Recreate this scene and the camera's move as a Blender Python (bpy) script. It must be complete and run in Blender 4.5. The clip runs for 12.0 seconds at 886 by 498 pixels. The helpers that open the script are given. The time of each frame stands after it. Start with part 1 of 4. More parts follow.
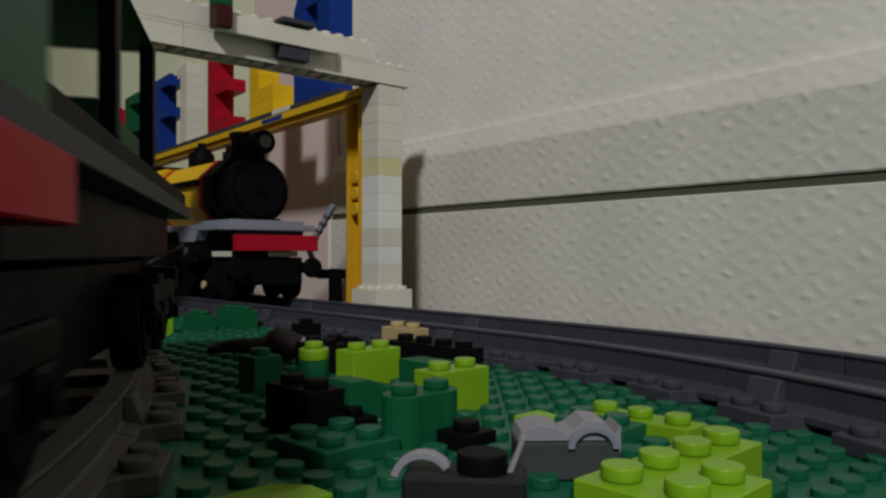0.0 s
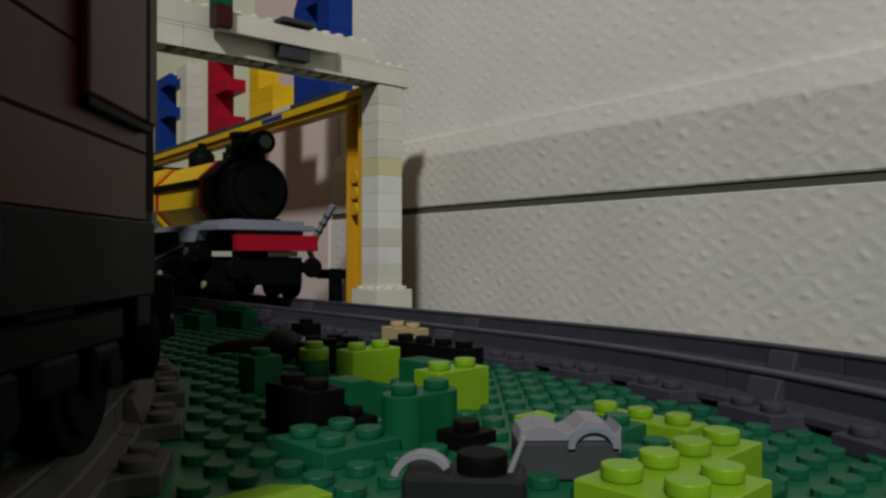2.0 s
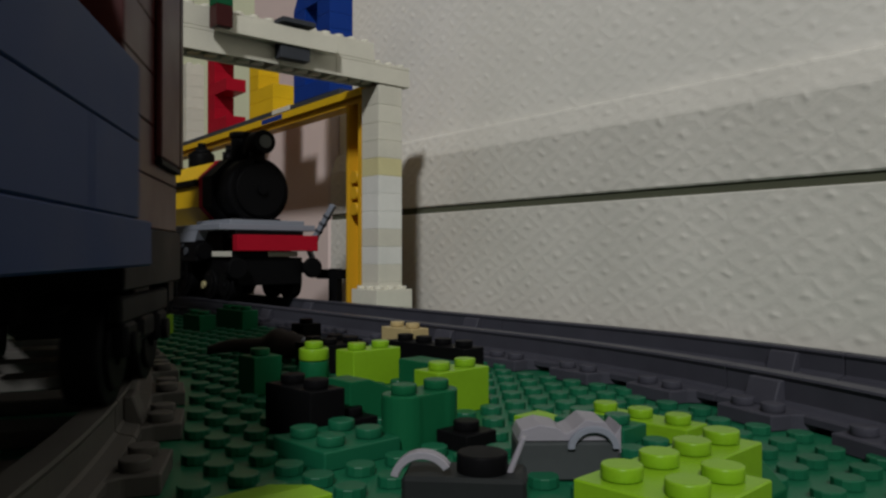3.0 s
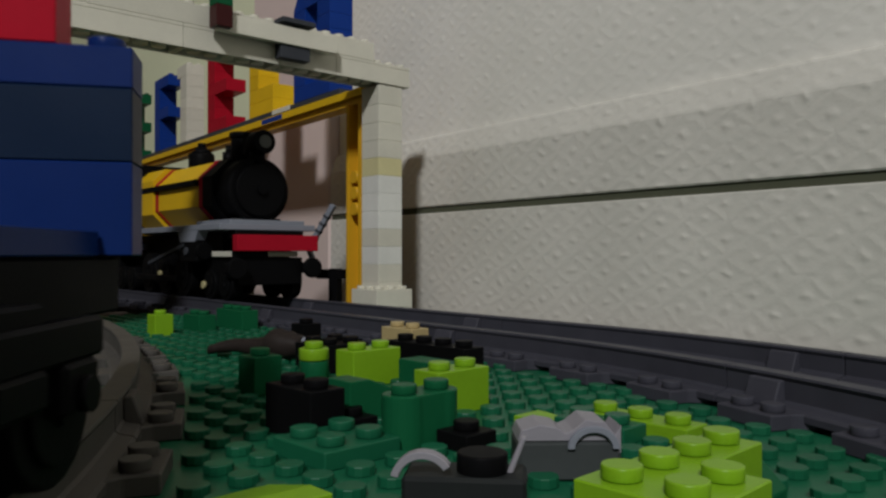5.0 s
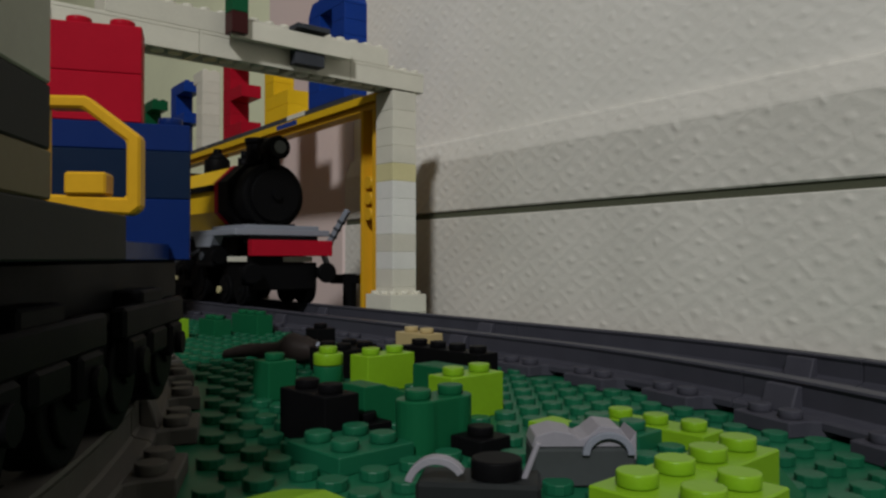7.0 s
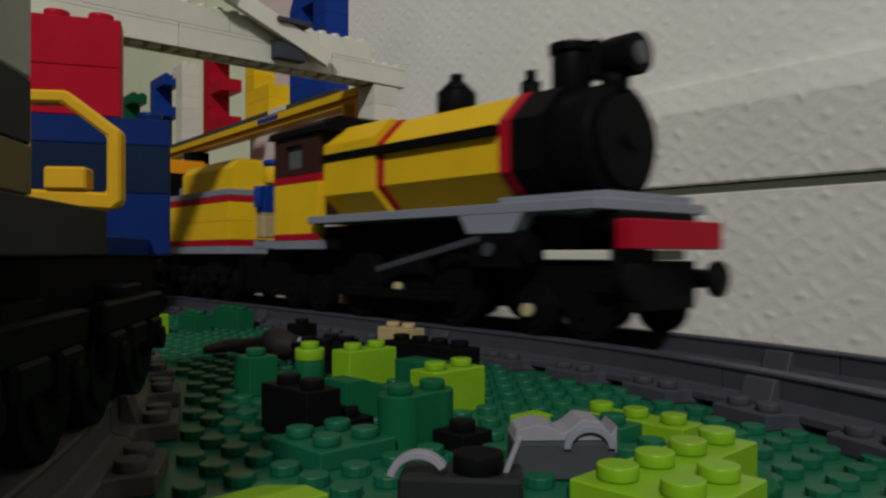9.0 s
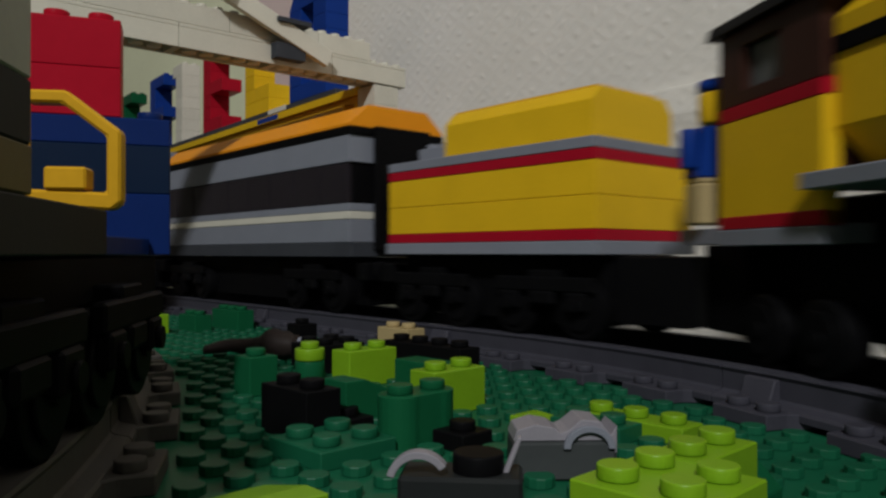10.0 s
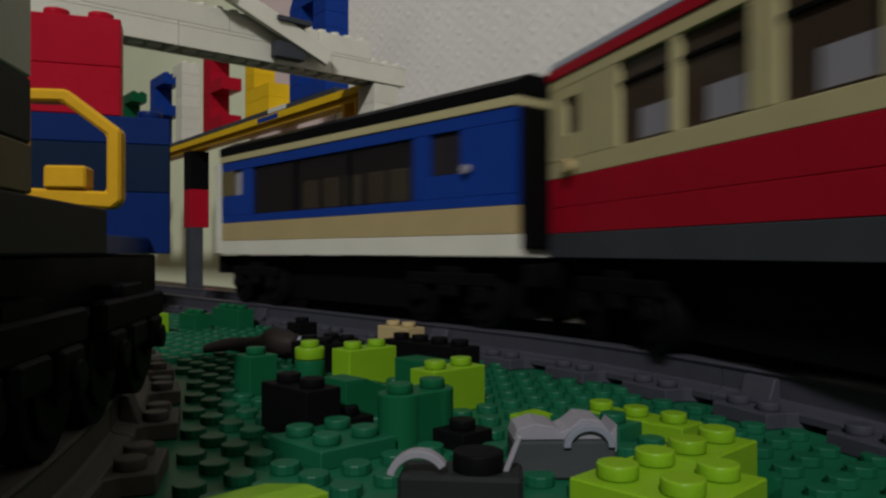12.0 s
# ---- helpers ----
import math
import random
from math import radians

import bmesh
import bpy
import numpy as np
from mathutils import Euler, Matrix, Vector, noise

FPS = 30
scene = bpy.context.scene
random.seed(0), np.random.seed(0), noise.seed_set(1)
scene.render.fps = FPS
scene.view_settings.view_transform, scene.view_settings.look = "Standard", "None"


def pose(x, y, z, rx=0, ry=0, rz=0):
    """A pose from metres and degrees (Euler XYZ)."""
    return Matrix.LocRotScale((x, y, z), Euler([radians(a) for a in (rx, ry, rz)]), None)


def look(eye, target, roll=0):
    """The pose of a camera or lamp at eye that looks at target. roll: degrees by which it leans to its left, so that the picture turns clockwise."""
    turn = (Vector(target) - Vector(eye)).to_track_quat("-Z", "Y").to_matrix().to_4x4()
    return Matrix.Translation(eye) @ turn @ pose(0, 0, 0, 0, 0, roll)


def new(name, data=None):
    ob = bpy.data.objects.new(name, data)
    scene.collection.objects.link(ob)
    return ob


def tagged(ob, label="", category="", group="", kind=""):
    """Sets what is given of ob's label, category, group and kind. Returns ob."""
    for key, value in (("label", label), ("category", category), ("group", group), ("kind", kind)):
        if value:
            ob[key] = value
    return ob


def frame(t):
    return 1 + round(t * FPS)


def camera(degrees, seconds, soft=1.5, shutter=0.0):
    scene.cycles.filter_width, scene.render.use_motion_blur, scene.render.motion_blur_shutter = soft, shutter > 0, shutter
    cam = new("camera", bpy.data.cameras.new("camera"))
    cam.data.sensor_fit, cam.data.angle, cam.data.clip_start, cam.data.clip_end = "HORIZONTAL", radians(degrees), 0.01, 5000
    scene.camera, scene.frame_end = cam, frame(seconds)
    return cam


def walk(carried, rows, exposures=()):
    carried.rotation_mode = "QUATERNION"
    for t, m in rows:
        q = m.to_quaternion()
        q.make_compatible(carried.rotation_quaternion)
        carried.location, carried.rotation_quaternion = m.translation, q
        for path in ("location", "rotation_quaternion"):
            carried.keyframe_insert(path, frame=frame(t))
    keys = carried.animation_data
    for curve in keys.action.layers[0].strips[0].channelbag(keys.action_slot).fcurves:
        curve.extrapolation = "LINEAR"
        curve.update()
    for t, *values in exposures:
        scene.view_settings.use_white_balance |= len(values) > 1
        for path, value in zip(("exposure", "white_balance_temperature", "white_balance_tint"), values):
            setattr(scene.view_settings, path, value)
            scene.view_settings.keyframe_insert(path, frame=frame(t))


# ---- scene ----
FOCAL = 1335.0
cam = camera(2 * math.degrees(math.atan(784 / FOCAL)), 12.0, soft=2.5, shutter=0.5)


def aim(dx, dy):
    """The camera on its stand; a nudge turns it by small amounts."""
    yaw, tilt = dx / FOCAL, (7.0 + dy) / FOCAL
    return look((0, 0, 0.035), (-math.sin(yaw), math.cos(yaw), 0.035 + math.tan(tilt)))


walk(cam, [(t, aim(dx, dy)) for t, dx, dy in (
    (0, 0, 0), (3, 0, 0), (5.5, 0, 0), (5.8, -3, 0), (6.0, -4, -1), (6.2, -4, 0), (6.3, -4, 5), (6.4, 18, 35), (6.5, 26, 22),
    (6.6, 27, 17), (6.7, 26, 12), (6.8, 26, 10), (7.0, 25, 9), (7.1, -4, 1), (7.2, -5, 0), (7.6, -6, 0), (9, -7, 0),
    (10, -7, 0), (10.5, -7, -2), (12, -7, -2))])

# ---- light: one warm room lamp high behind, a dim room ----
world = bpy.data.worlds.new("room_air")
scene.world = world
world.use_nodes = True
world.node_tree.nodes["Background"].inputs[0].default_value = (0.9, 0.95, 1.0, 1)
world.node_tree.nodes["Background"].inputs[1].default_value = 0.005
lamp_data = bpy.data.lights.new("ceiling_lamp", "AREA")
lamp_data.shape, lamp_data.size, lamp_data.energy, lamp_data.color = "DISK", 0.28, 57.0, (0.96, 0.968, 0.985)
lamp = new("ceiling_lamp", lamp_data)
lamp.matrix_world = look((-0.336, -2.11, 1.884), (0.0, 0.3, 0.05))
scene.view_settings.exposure = 0.0

# ---- materials ----
def node_material(name, color, rough=0.35, metal=0.0, grain=0.06, grain_size=900.0, stain=0.12, stain_size=60.0, bump=0.05, spec=0.08, coat=0.0):
    m = bpy.data.materials.new(name)
    m.use_nodes = True
    nt = m.node_tree
    b = nt.nodes["Principled BSDF"]
    b.inputs["Metallic"].default_value = metal
    b.inputs["Specular IOR Level"].default_value = spec
    b.inputs["Coat Weight"].default_value = coat
    tc = nt.nodes.new("ShaderNodeTexCoord")
    fine, wide = nt.nodes.new("ShaderNodeTexNoise"), nt.nodes.new("ShaderNodeTexNoise")
    fine.inputs["Scale"].default_value, wide.inputs["Scale"].default_value = grain_size, stain_size
    wide.inputs["Detail"].default_value = 4.0
    nt.links.new(tc.outputs["Object"], fine.inputs["Vector"])
    nt.links.new(tc.outputs["Object"], wide.inputs["Vector"])
    info = nt.nodes.new("ShaderNodeObjectInfo")
    hsv = nt.nodes.new("ShaderNodeHueSaturation")
    hsv.inputs["Color"].default_value = (*color, 1)
    total = nt.nodes.new("ShaderNodeMath")
    total.operation = "MULTIPLY_ADD"
    nt.links.new(wide.outputs["Fac"], total.inputs[0])
    total.inputs[1].default_value = stain * 2
    total.inputs[2].default_value = 1.0 - stain
    more = nt.nodes.new("ShaderNodeMath")
    more.operation = "MULTIPLY_ADD"
    nt.links.new(fine.outputs["Fac"], more.inputs[0])
    more.inputs[1].default_value = grain * 2
    nt.links.new(total.outputs[0], more.inputs[2])
    rnd = nt.nodes.new("ShaderNodeMath")
    rnd.operation = "MULTIPLY_ADD"
    nt.links.new(info.outputs["Random"], rnd.inputs[0])
    rnd.inputs[1].default_value = 0.1
    nt.links.new(more.outputs[0], rnd.inputs[2])
    shift = nt.nodes.new("ShaderNodeMath")
    shift.operation = "SUBTRACT"
    nt.links.new(rnd.outputs[0], shift.inputs[0])
    shift.inputs[1].default_value = grain + 0.05
    nt.links.new(shift.outputs[0], hsv.inputs["Value"])
    nt.links.new(hsv.outputs[0], b.inputs["Base Color"])
    rr = nt.nodes.new("ShaderNodeMath")
    rr.operation = "MULTIPLY_ADD"
    nt.links.new(wide.outputs["Fac"], rr.inputs[0])
    rr.inputs[1].default_value, rr.inputs[2].default_value = 0.25, max(0.02, rough - 0.12)
    nt.links.new(rr.outputs[0], b.inputs["Roughness"])
    bp = nt.nodes.new("ShaderNodeBump")
    bp.inputs["Strength"].default_value, bp.inputs["Distance"].default_value = bump, 0.0004
    nt.links.new(fine.outputs["Fac"], bp.inputs["Height"])
    nt.links.new(bp.outputs[0], b.inputs["Normal"])
    return m


WHITE = node_material("white_plastic", (0.58, 0.56, 0.47))
CLEAN = node_material("clean_white_plastic", (0.68, 0.68, 0.63))
IVORY = node_material("yellowed_plastic", (0.60, 0.55, 0.30))
CREAM = node_material("cream_plastic", (0.43, 0.38, 0.20))
TAN = node_material("tan_plastic", (0.40, 0.31, 0.15))
RED = node_material("red_plastic", (0.36, 0.007, 0.02), spec=0.05)
YELLOW = node_material("yellow_plastic", (0.68, 0.42, 0.012))
DARKYELLOW = node_material("dull_yellow_plastic", (0.62, 0.34, 0.018))
ORANGE = node_material("orange_plastic", (0.72, 0.26, 0.01))
BLUE = node_material("blue_plastic", (0.007, 0.036, 0.22))
# Darker copy of BLUE: the van bulkhead's shade is put into its colour.
SHADEBLUE = node_material("shaded_blue_plastic", (0.004, 0.018, 0.10), spec=0.12)
NAVY = node_material("navy_plastic", (0.005, 0.014, 0.036), spec=0.12)
OLIVE = node_material("olive_brown_plastic", (0.11, 0.09, 0.045))
DULLBLUE = node_material("sand_blue_plastic", (0.012, 0.026, 0.085), rough=0.55, spec=0.12)
GREEN = node_material("green_plastic", (0.006, 0.082, 0.032))
PLATEGREEN = node_material("baseplate_green_plastic", (0.007, 0.092, 0.043), rough=0.4, stain=0.25, stain_size=35, spec=0.22)
LIME = node_material("lime_plastic", (0.175, 0.34, 0.011), spec=0.25)
BLACK = node_material("black_plastic", (0.0042, 0.0042, 0.0046), rough=0.46, spec=0.035)
DARKGREY = node_material("dark_grey_plastic", (0.046, 0.05, 0.058), rough=0.42, stain=0.25, spec=0.06)
GREY = node_material("grey_plastic", (0.20, 0.215, 0.25))
LIGHTGREY = node_material("pale_grey_plastic", (0.25, 0.24, 0.265))
BROWN = node_material("brown_plastic", (0.035, 0.014, 0.010))
DARKRED = node_material("dark_red_plastic", (0.040, 0.008, 0.008), spec=0.12)
TRACK = node_material("track_plastic", (0.046, 0.046, 0.058), rough=0.42, stain=0.2, stain_size=120)
OLDTRACK = node_material("brown_track_plastic", (0.07, 0.065, 0.059), rough=0.5, stain=0.25, stain_size=120)
TINTED = node_material("dark_window_plastic", (0.02, 0.017, 0.02), rough=0.12)
BROWNGLASS = node_material("brown_window_plastic", (0.045, 0.03, 0.02), rough=0.15)
SMOKED = node_material("smoked_clear_plastic", (0.02, 0.017, 0.018), rough=0.12)
SMOKED.node_tree.nodes["Principled BSDF"].inputs["Alpha"].default_value = 0.5
PALE = node_material("pale_weathered_plastic", (0.30, 0.295, 0.24), rough=0.45, stain=0.3)
SILVER = node_material("brushed_grey_plastic", (0.085, 0.083, 0.074), rough=0.45, stain=0.3)
WOODEN = node_material("weathered_brown_plastic", (0.032, 0.021, 0.017), rough=0.55, stain=0.3, spec=0.1)
STONE = node_material("stone_grey_plastic", (0.05, 0.056, 0.056), rough=0.5, stain=0.3)
# Grey with the dim light on the van's deck and cabin put into it.
SHADEGREY = node_material("shaded_grey_plastic", (0.03, 0.0295, 0.027), rough=0.55, stain=0.3, spec=0.05)
DARKSTONE = node_material("black_stone_plastic", (0.016, 0.018, 0.018), rough=0.5, stain=0.3)
DIRT = node_material("brown_log_plastic", (0.022, 0.017, 0.015), rough=0.5, stain=0.3)
LENS = node_material("clear_lamp_plastic", (0.09, 0.094, 0.09), rough=0.1)
CARPET = node_material("carpet", (0.10, 0.075, 0.06), rough=0.95, grain=0.3, grain_size=500, bump=0.6)
PLASTER = node_material("ceiling_paint", (0.34, 0.32, 0.29), rough=0.9, grain=0.03, grain_size=120, stain_size=3)
FARWALL = node_material("yellow_green_wall_paint", (0.80, 0.83, 0.58), rough=0.9, grain=0.03, grain_size=120, stain_size=4)
TRIMPAINT = node_material("pinkish_gloss_paint", (0.66, 0.54, 0.50), rough=0.5, grain=0.02, stain=0.06, stain_size=8)


def wallpaper_material(name, low, high, relief):
    """Embossed paper: woven diagonal ridges in a diamond lattice with a knot in every diamond."""
    m = bpy.data.materials.new(name)
    m.use_nodes = True
    nt = m.node_tree
    b = nt.nodes["Principled BSDF"]
    b.inputs["Roughness"].default_value = 0.72
    tc = nt.nodes.new("ShaderNodeTexCoord")
    warp = nt.nodes.new("ShaderNodeTexNoise")
    warp.inputs["Scale"].default_value = 60
    nt.links.new(tc.outputs["Object"], warp.inputs["Vector"])
    mixv = nt.nodes.new("ShaderNodeMix")
    mixv.data_type = "VECTOR"
    mixv.inputs[0].default_value = 0.007
    nt.links.new(tc.outputs["Object"], mixv.inputs[4])
    nt.links.new(warp.outputs["Color"], mixv.inputs[5])
    sep = nt.nodes.new("ShaderNodeSeparateXYZ")
    nt.links.new(mixv.outputs[1], sep.inputs[0])

    def calc(op, a, c=None):
        n = nt.nodes.new("ShaderNodeMath")
        n.operation = op
        for k, v in enumerate((a, c)):
            if v is None:
                continue
            if isinstance(v, (int, float)):
                n.inputs[k].default_value = v
            else:
                nt.links.new(v, n.inputs[k])
        return n.outputs[0]

    fa = calc("MULTIPLY", sep.outputs["X"], math.pi / 0.021)
    fb = calc("MULTIPLY", sep.outputs["Z"], math.pi / 0.0148)
    sa, sb = calc("SINE", calc("ADD", fa, fb)), calc("SINE", calc("SUBTRACT", fa, fb))
    sa, sb = calc("MULTIPLY", sa, sa), calc("MULTIPLY", sb, sb)
    worn = nt.nodes.new("ShaderNodeTexNoise")
    worn.inputs["Scale"].default_value = 160
    nt.links.new(tc.outputs["Object"], worn.inputs["Vector"])
    ridge = calc("MAXIMUM", calc("MULTIPLY", calc("POWER", sa, 5.0), 0.75), calc("POWER", sb, 5.0))
    ridge = calc("MULTIPLY", ridge, worn.outputs["Fac"])
    knot = calc("POWER", calc("MULTIPLY", calc("SUBTRACT", 1.0, sa), calc("SUBTRACT", 1.0, sb)), 5.0)
    fine = nt.nodes.new("ShaderNodeTexNoise")
    fine.inputs["Scale"].default_value, fine.inputs["Detail"].default_value = 420, 6
    nt.links.new(tc.outputs["Object"], fine.inputs["Vector"])
    rub = nt.nodes.new("ShaderNodeTexNoise")
    rub.inputs["Scale"].default_value = 95
    nt.links.new(mixv.outputs[1], rub.inputs["Vector"])
    knot = calc("MULTIPLY", knot, calc("MULTIPLY", rub.outputs["Fac"], 2.0))
    h = calc("ADD", calc("ADD", calc("MULTIPLY", ridge, 1.05), knot), calc("MULTIPLY", fine.outputs["Fac"], 0.6))
    bp = nt.nodes.new("ShaderNodeBump")
    bp.inputs["Strength"].default_value, bp.inputs["Distance"].default_value = relief, 0.0011
    nt.links.new(h, bp.inputs["Height"])
    nt.links.new(bp.outputs[0], b.inputs["Normal"])
    wide = nt.nodes.new("ShaderNodeTexNoise")
    wide.inputs["Scale"].default_value, wide.inputs["Detail"].default_value = 14, 6
    nt.links.new(tc.outputs["Object"], wide.inputs["Vector"])
    ramp = nt.nodes.new("ShaderNodeValToRGB")
    ramp.color_ramp.elements[0].position, ramp.color_ramp.elements[1].position = 0.3, 0.7
    ramp.color_ramp.elements[0].color = (*low, 1)
    ramp.color_ramp.elements[1].color = (*high, 1)
    nt.links.new(wide.outputs["Fac"], ramp.inputs[0])
    nt.links.new(ramp.outputs[0], b.inputs["Base Color"])
    return m


WALLPAPER = wallpaper_material("embossed_wallpaper", (0.70, 0.685, 0.62), (0.79, 0.77, 0.705), 0.22)
# Skirting paper: a darker tone than the wall above, in stronger relief.
SKIRTPAPER = wallpaper_material("darker_embossed_paper", (0.57, 0.555, 0.495), (0.66, 0.64, 0.575), 0.3)
# The groove is shallow, so its shade is put into this dark colour.
GROOVESHADE = node_material("groove_shade_colour", (0.085, 0.09, 0.06), rough=0.9)


# ---- mesh helpers: all lengths in millimetres, turned into metres when linked ----
def part(name, bm, material, parent=None, label="", place=None):
    me = bpy.data.meshes.new(name)
    bmesh.ops.scale(bm, vec=(0.001, 0.001, 0.001), verts=bm.verts)
    bm.to_mesh(me)
    bm.free()
    me.materials.append(material)
    ob = new(name, me)
    if parent is not None:
        ob.parent = parent
    if place is not None:
        ob.matrix_basis = place
    if label:
        tagged(ob, label)
    return ob


def mm(x, y, z, rx=0, ry=0, rz=0):
    return pose(x / 1000, y / 1000, z / 1000, rx, ry, rz)


def thing(name, m, label, category, group="", kind=""):
    ob = new(name)
    ob.matrix_basis = m
    ob.empty_display_size = 0.01
    return tagged(ob, label, category, group, kind)


def box(x0, x1, y0, y1, z0, z1, bevel=0.18, bm=None):
    b = bmesh.new()
    bmesh.ops.create_cube(b, size=1)
    for v in b.verts:
        v.co = Vector(((x0 + x1) / 2 + v.co.x * (x1 - x0), (y0 + y1) / 2 + v.co.y * (y1 - y0), (z0 + z1) / 2 + v.co.z * (z1 - z0)))
    if bevel:
        bmesh.ops.bevel(b, geom=b.edges[:], offset=bevel, segments=1, affect="EDGES", profile=0.5)
    return merge(bm, b)


def merge(bm, b):
    if bm is None:
        return b
    tmp = bpy.data.meshes.new("tmp")
    b.to_mesh(tmp)
    b.free()
    bm.from_mesh(tmp)
    bpy.data.meshes.remove(tmp)
    return bm


def cyl(x, y, z, r, h, axis="z", seg=16, bm=None, r2=None, bevel=0.0):
    b = bmesh.new()
    bmesh.ops.create_cone(b, cap_ends=True, segments=seg, radius1=r, radius2=r if r2 is None else r2, depth=h)
    if bevel:
        rim = [e for e in b.edges if abs(e.verts[0].co.z - e.verts[1].co.z) < 1e-6]
        bmesh.ops.bevel(b, geom=rim, offset=bevel, segments=2, affect="EDGES", profile=0.5)
    for f in b.faces:
        f.smooth = abs(f.normal.z) < 0.9
    turn = {"z": Matrix(), "x": Matrix.Rotation(math.pi / 2, 4, "Y"), "y": Matrix.Rotation(math.pi / 2, 4, "X")}[axis]
    bmesh.ops.transform(b, matrix=Matrix.Translation((x, y, z)) @ turn, verts=b.verts)
    return merge(bm, b)


def stud(bm, x, y, z, seg=14):
    return cyl(x, y, z + 0.85, 2.4, 1.7, seg=seg, bm=bm, bevel=0.22)


def slab(points, z0, z1, bm=None, bevel=0.15):
    """A prism over a flat outline."""
    b = bmesh.new()
    f = b.faces.new([b.verts.new((x, y, z0)) for x, y in points])
    got = bmesh.ops.extrude_face_region(b, geom=[f])
    for v in got["geom"]:
        if isinstance(v, bmesh.types.BMVert):
            v.co.z = z1
    bmesh.ops.recalc_face_normals(b, faces=b.faces)
    if bevel:
        bmesh.ops.bevel(b, geom=b.edges[:], offset=bevel, segments=1, affect="EDGES", profile=0.5)
    return merge(bm, b)


def profile(points, axis, a0, a1, bm=None, bevel=0.15):
    """A prism of the outline (across, up) drawn along x, or (along, up) drawn along y."""
    b = slab(points, a0, a1, bevel=bevel)
    for v in b.verts:
        p, q, r = v.co
        v.co = (r, p, q) if axis == "x" else (p, r, q)
    bmesh.ops.recalc_face_normals(b, faces=b.faces)
    return merge(bm, b)


def brick(nx, ny, h, studs=True, bm=None, x=0.0, y=0.0, z=0.0):
    """A brick of nx by ny studs whose first stud stands at x, y."""
    g = 0.1
    b = box(x - 4 + g, x + 8 * nx - 4 - g, y - 4 + g, y + 8 * ny - 4 - g, z, z + h - 0.03, 0.2, bm)
    if studs:
        for i in range(nx):
            for j in range(ny):
                stud(b, x + 8 * i, y + 8 * j, z + h)
    return b


def smooth(b):
    for f in b.faces:
        f.smooth = True
    return b


# ---- the plan: the stud grid, the two tracks, the wall ----
GRID = 0.806
GO = Vector((17.165, 215.27))
GU, GV = Vector((math.cos(GRID), -math.sin(GRID))), Vector((-math.sin(GRID), -math.cos(GRID)))


def spot(u, v, z=0.0):
    """The pose of a stud of the grid; its x runs along u and its y against v."""
    p = GO + 8 * (u * GU + v * GV)
    return mm(p.x, p.y, z, 0, 0, -math.degrees(GRID))


HEAD = radians(49.13)
TU, TN = Vector((math.cos(HEAD), -math.sin(HEAD))), Vector((math.sin(HEAD), math.cos(HEAD)))
P0, RR = TN * 193.1 + TU * -165.8, 320.0
LC, LR = Vector((-538.0, 0.0)), 480.0
TRACK_SHIFT = 3.0
WHEAD = radians(52.5)
WU, WN = Vector((math.cos(WHEAD), -math.sin(WHEAD))), Vector((math.sin(WHEAD), math.cos(WHEAD)))


def right_line(s):
    """Place and heading (radians) on the track by the wall, s millimetres past the start of its curve."""
    if s <= 0:
        p = P0 + TU * s
        return p, -HEAD
    a = s / RR
    n = TN * math.cos(a) + TU * math.sin(a)
    return P0 - TN * RR + n * RR, -HEAD - a


def left_line(s):
    """Place and heading on the other track, s millimetres past its nearest point beside the camera."""
    a = s / LR
    return LC + LR * Vector((math.cos(a), math.sin(a))), a + math.pi / 2


def left_track(s):
    """The middle of the other track's rails."""
    p, h = left_line(s)
    return p - Vector((TRACK_SHIFT, 0)), h


def on_line(line, s, reach):
    a, b = line(s - reach)[0], line(s + reach)[0]
    c = (a + b) / 2
    return mm(c.x, c.y, 0, 0, 0, math.degrees(math.atan2(b.y - a.y, b.x - a.x)))


def wall_pose(along, out, z=0.0):
    """x runs along the wall towards its near end, y into it."""
    p = WU * along + WN * out
    return mm(p.x, p.y, z, 0, 0, -math.degrees(WHEAD))


# ---- room ----
WALL = 278.0


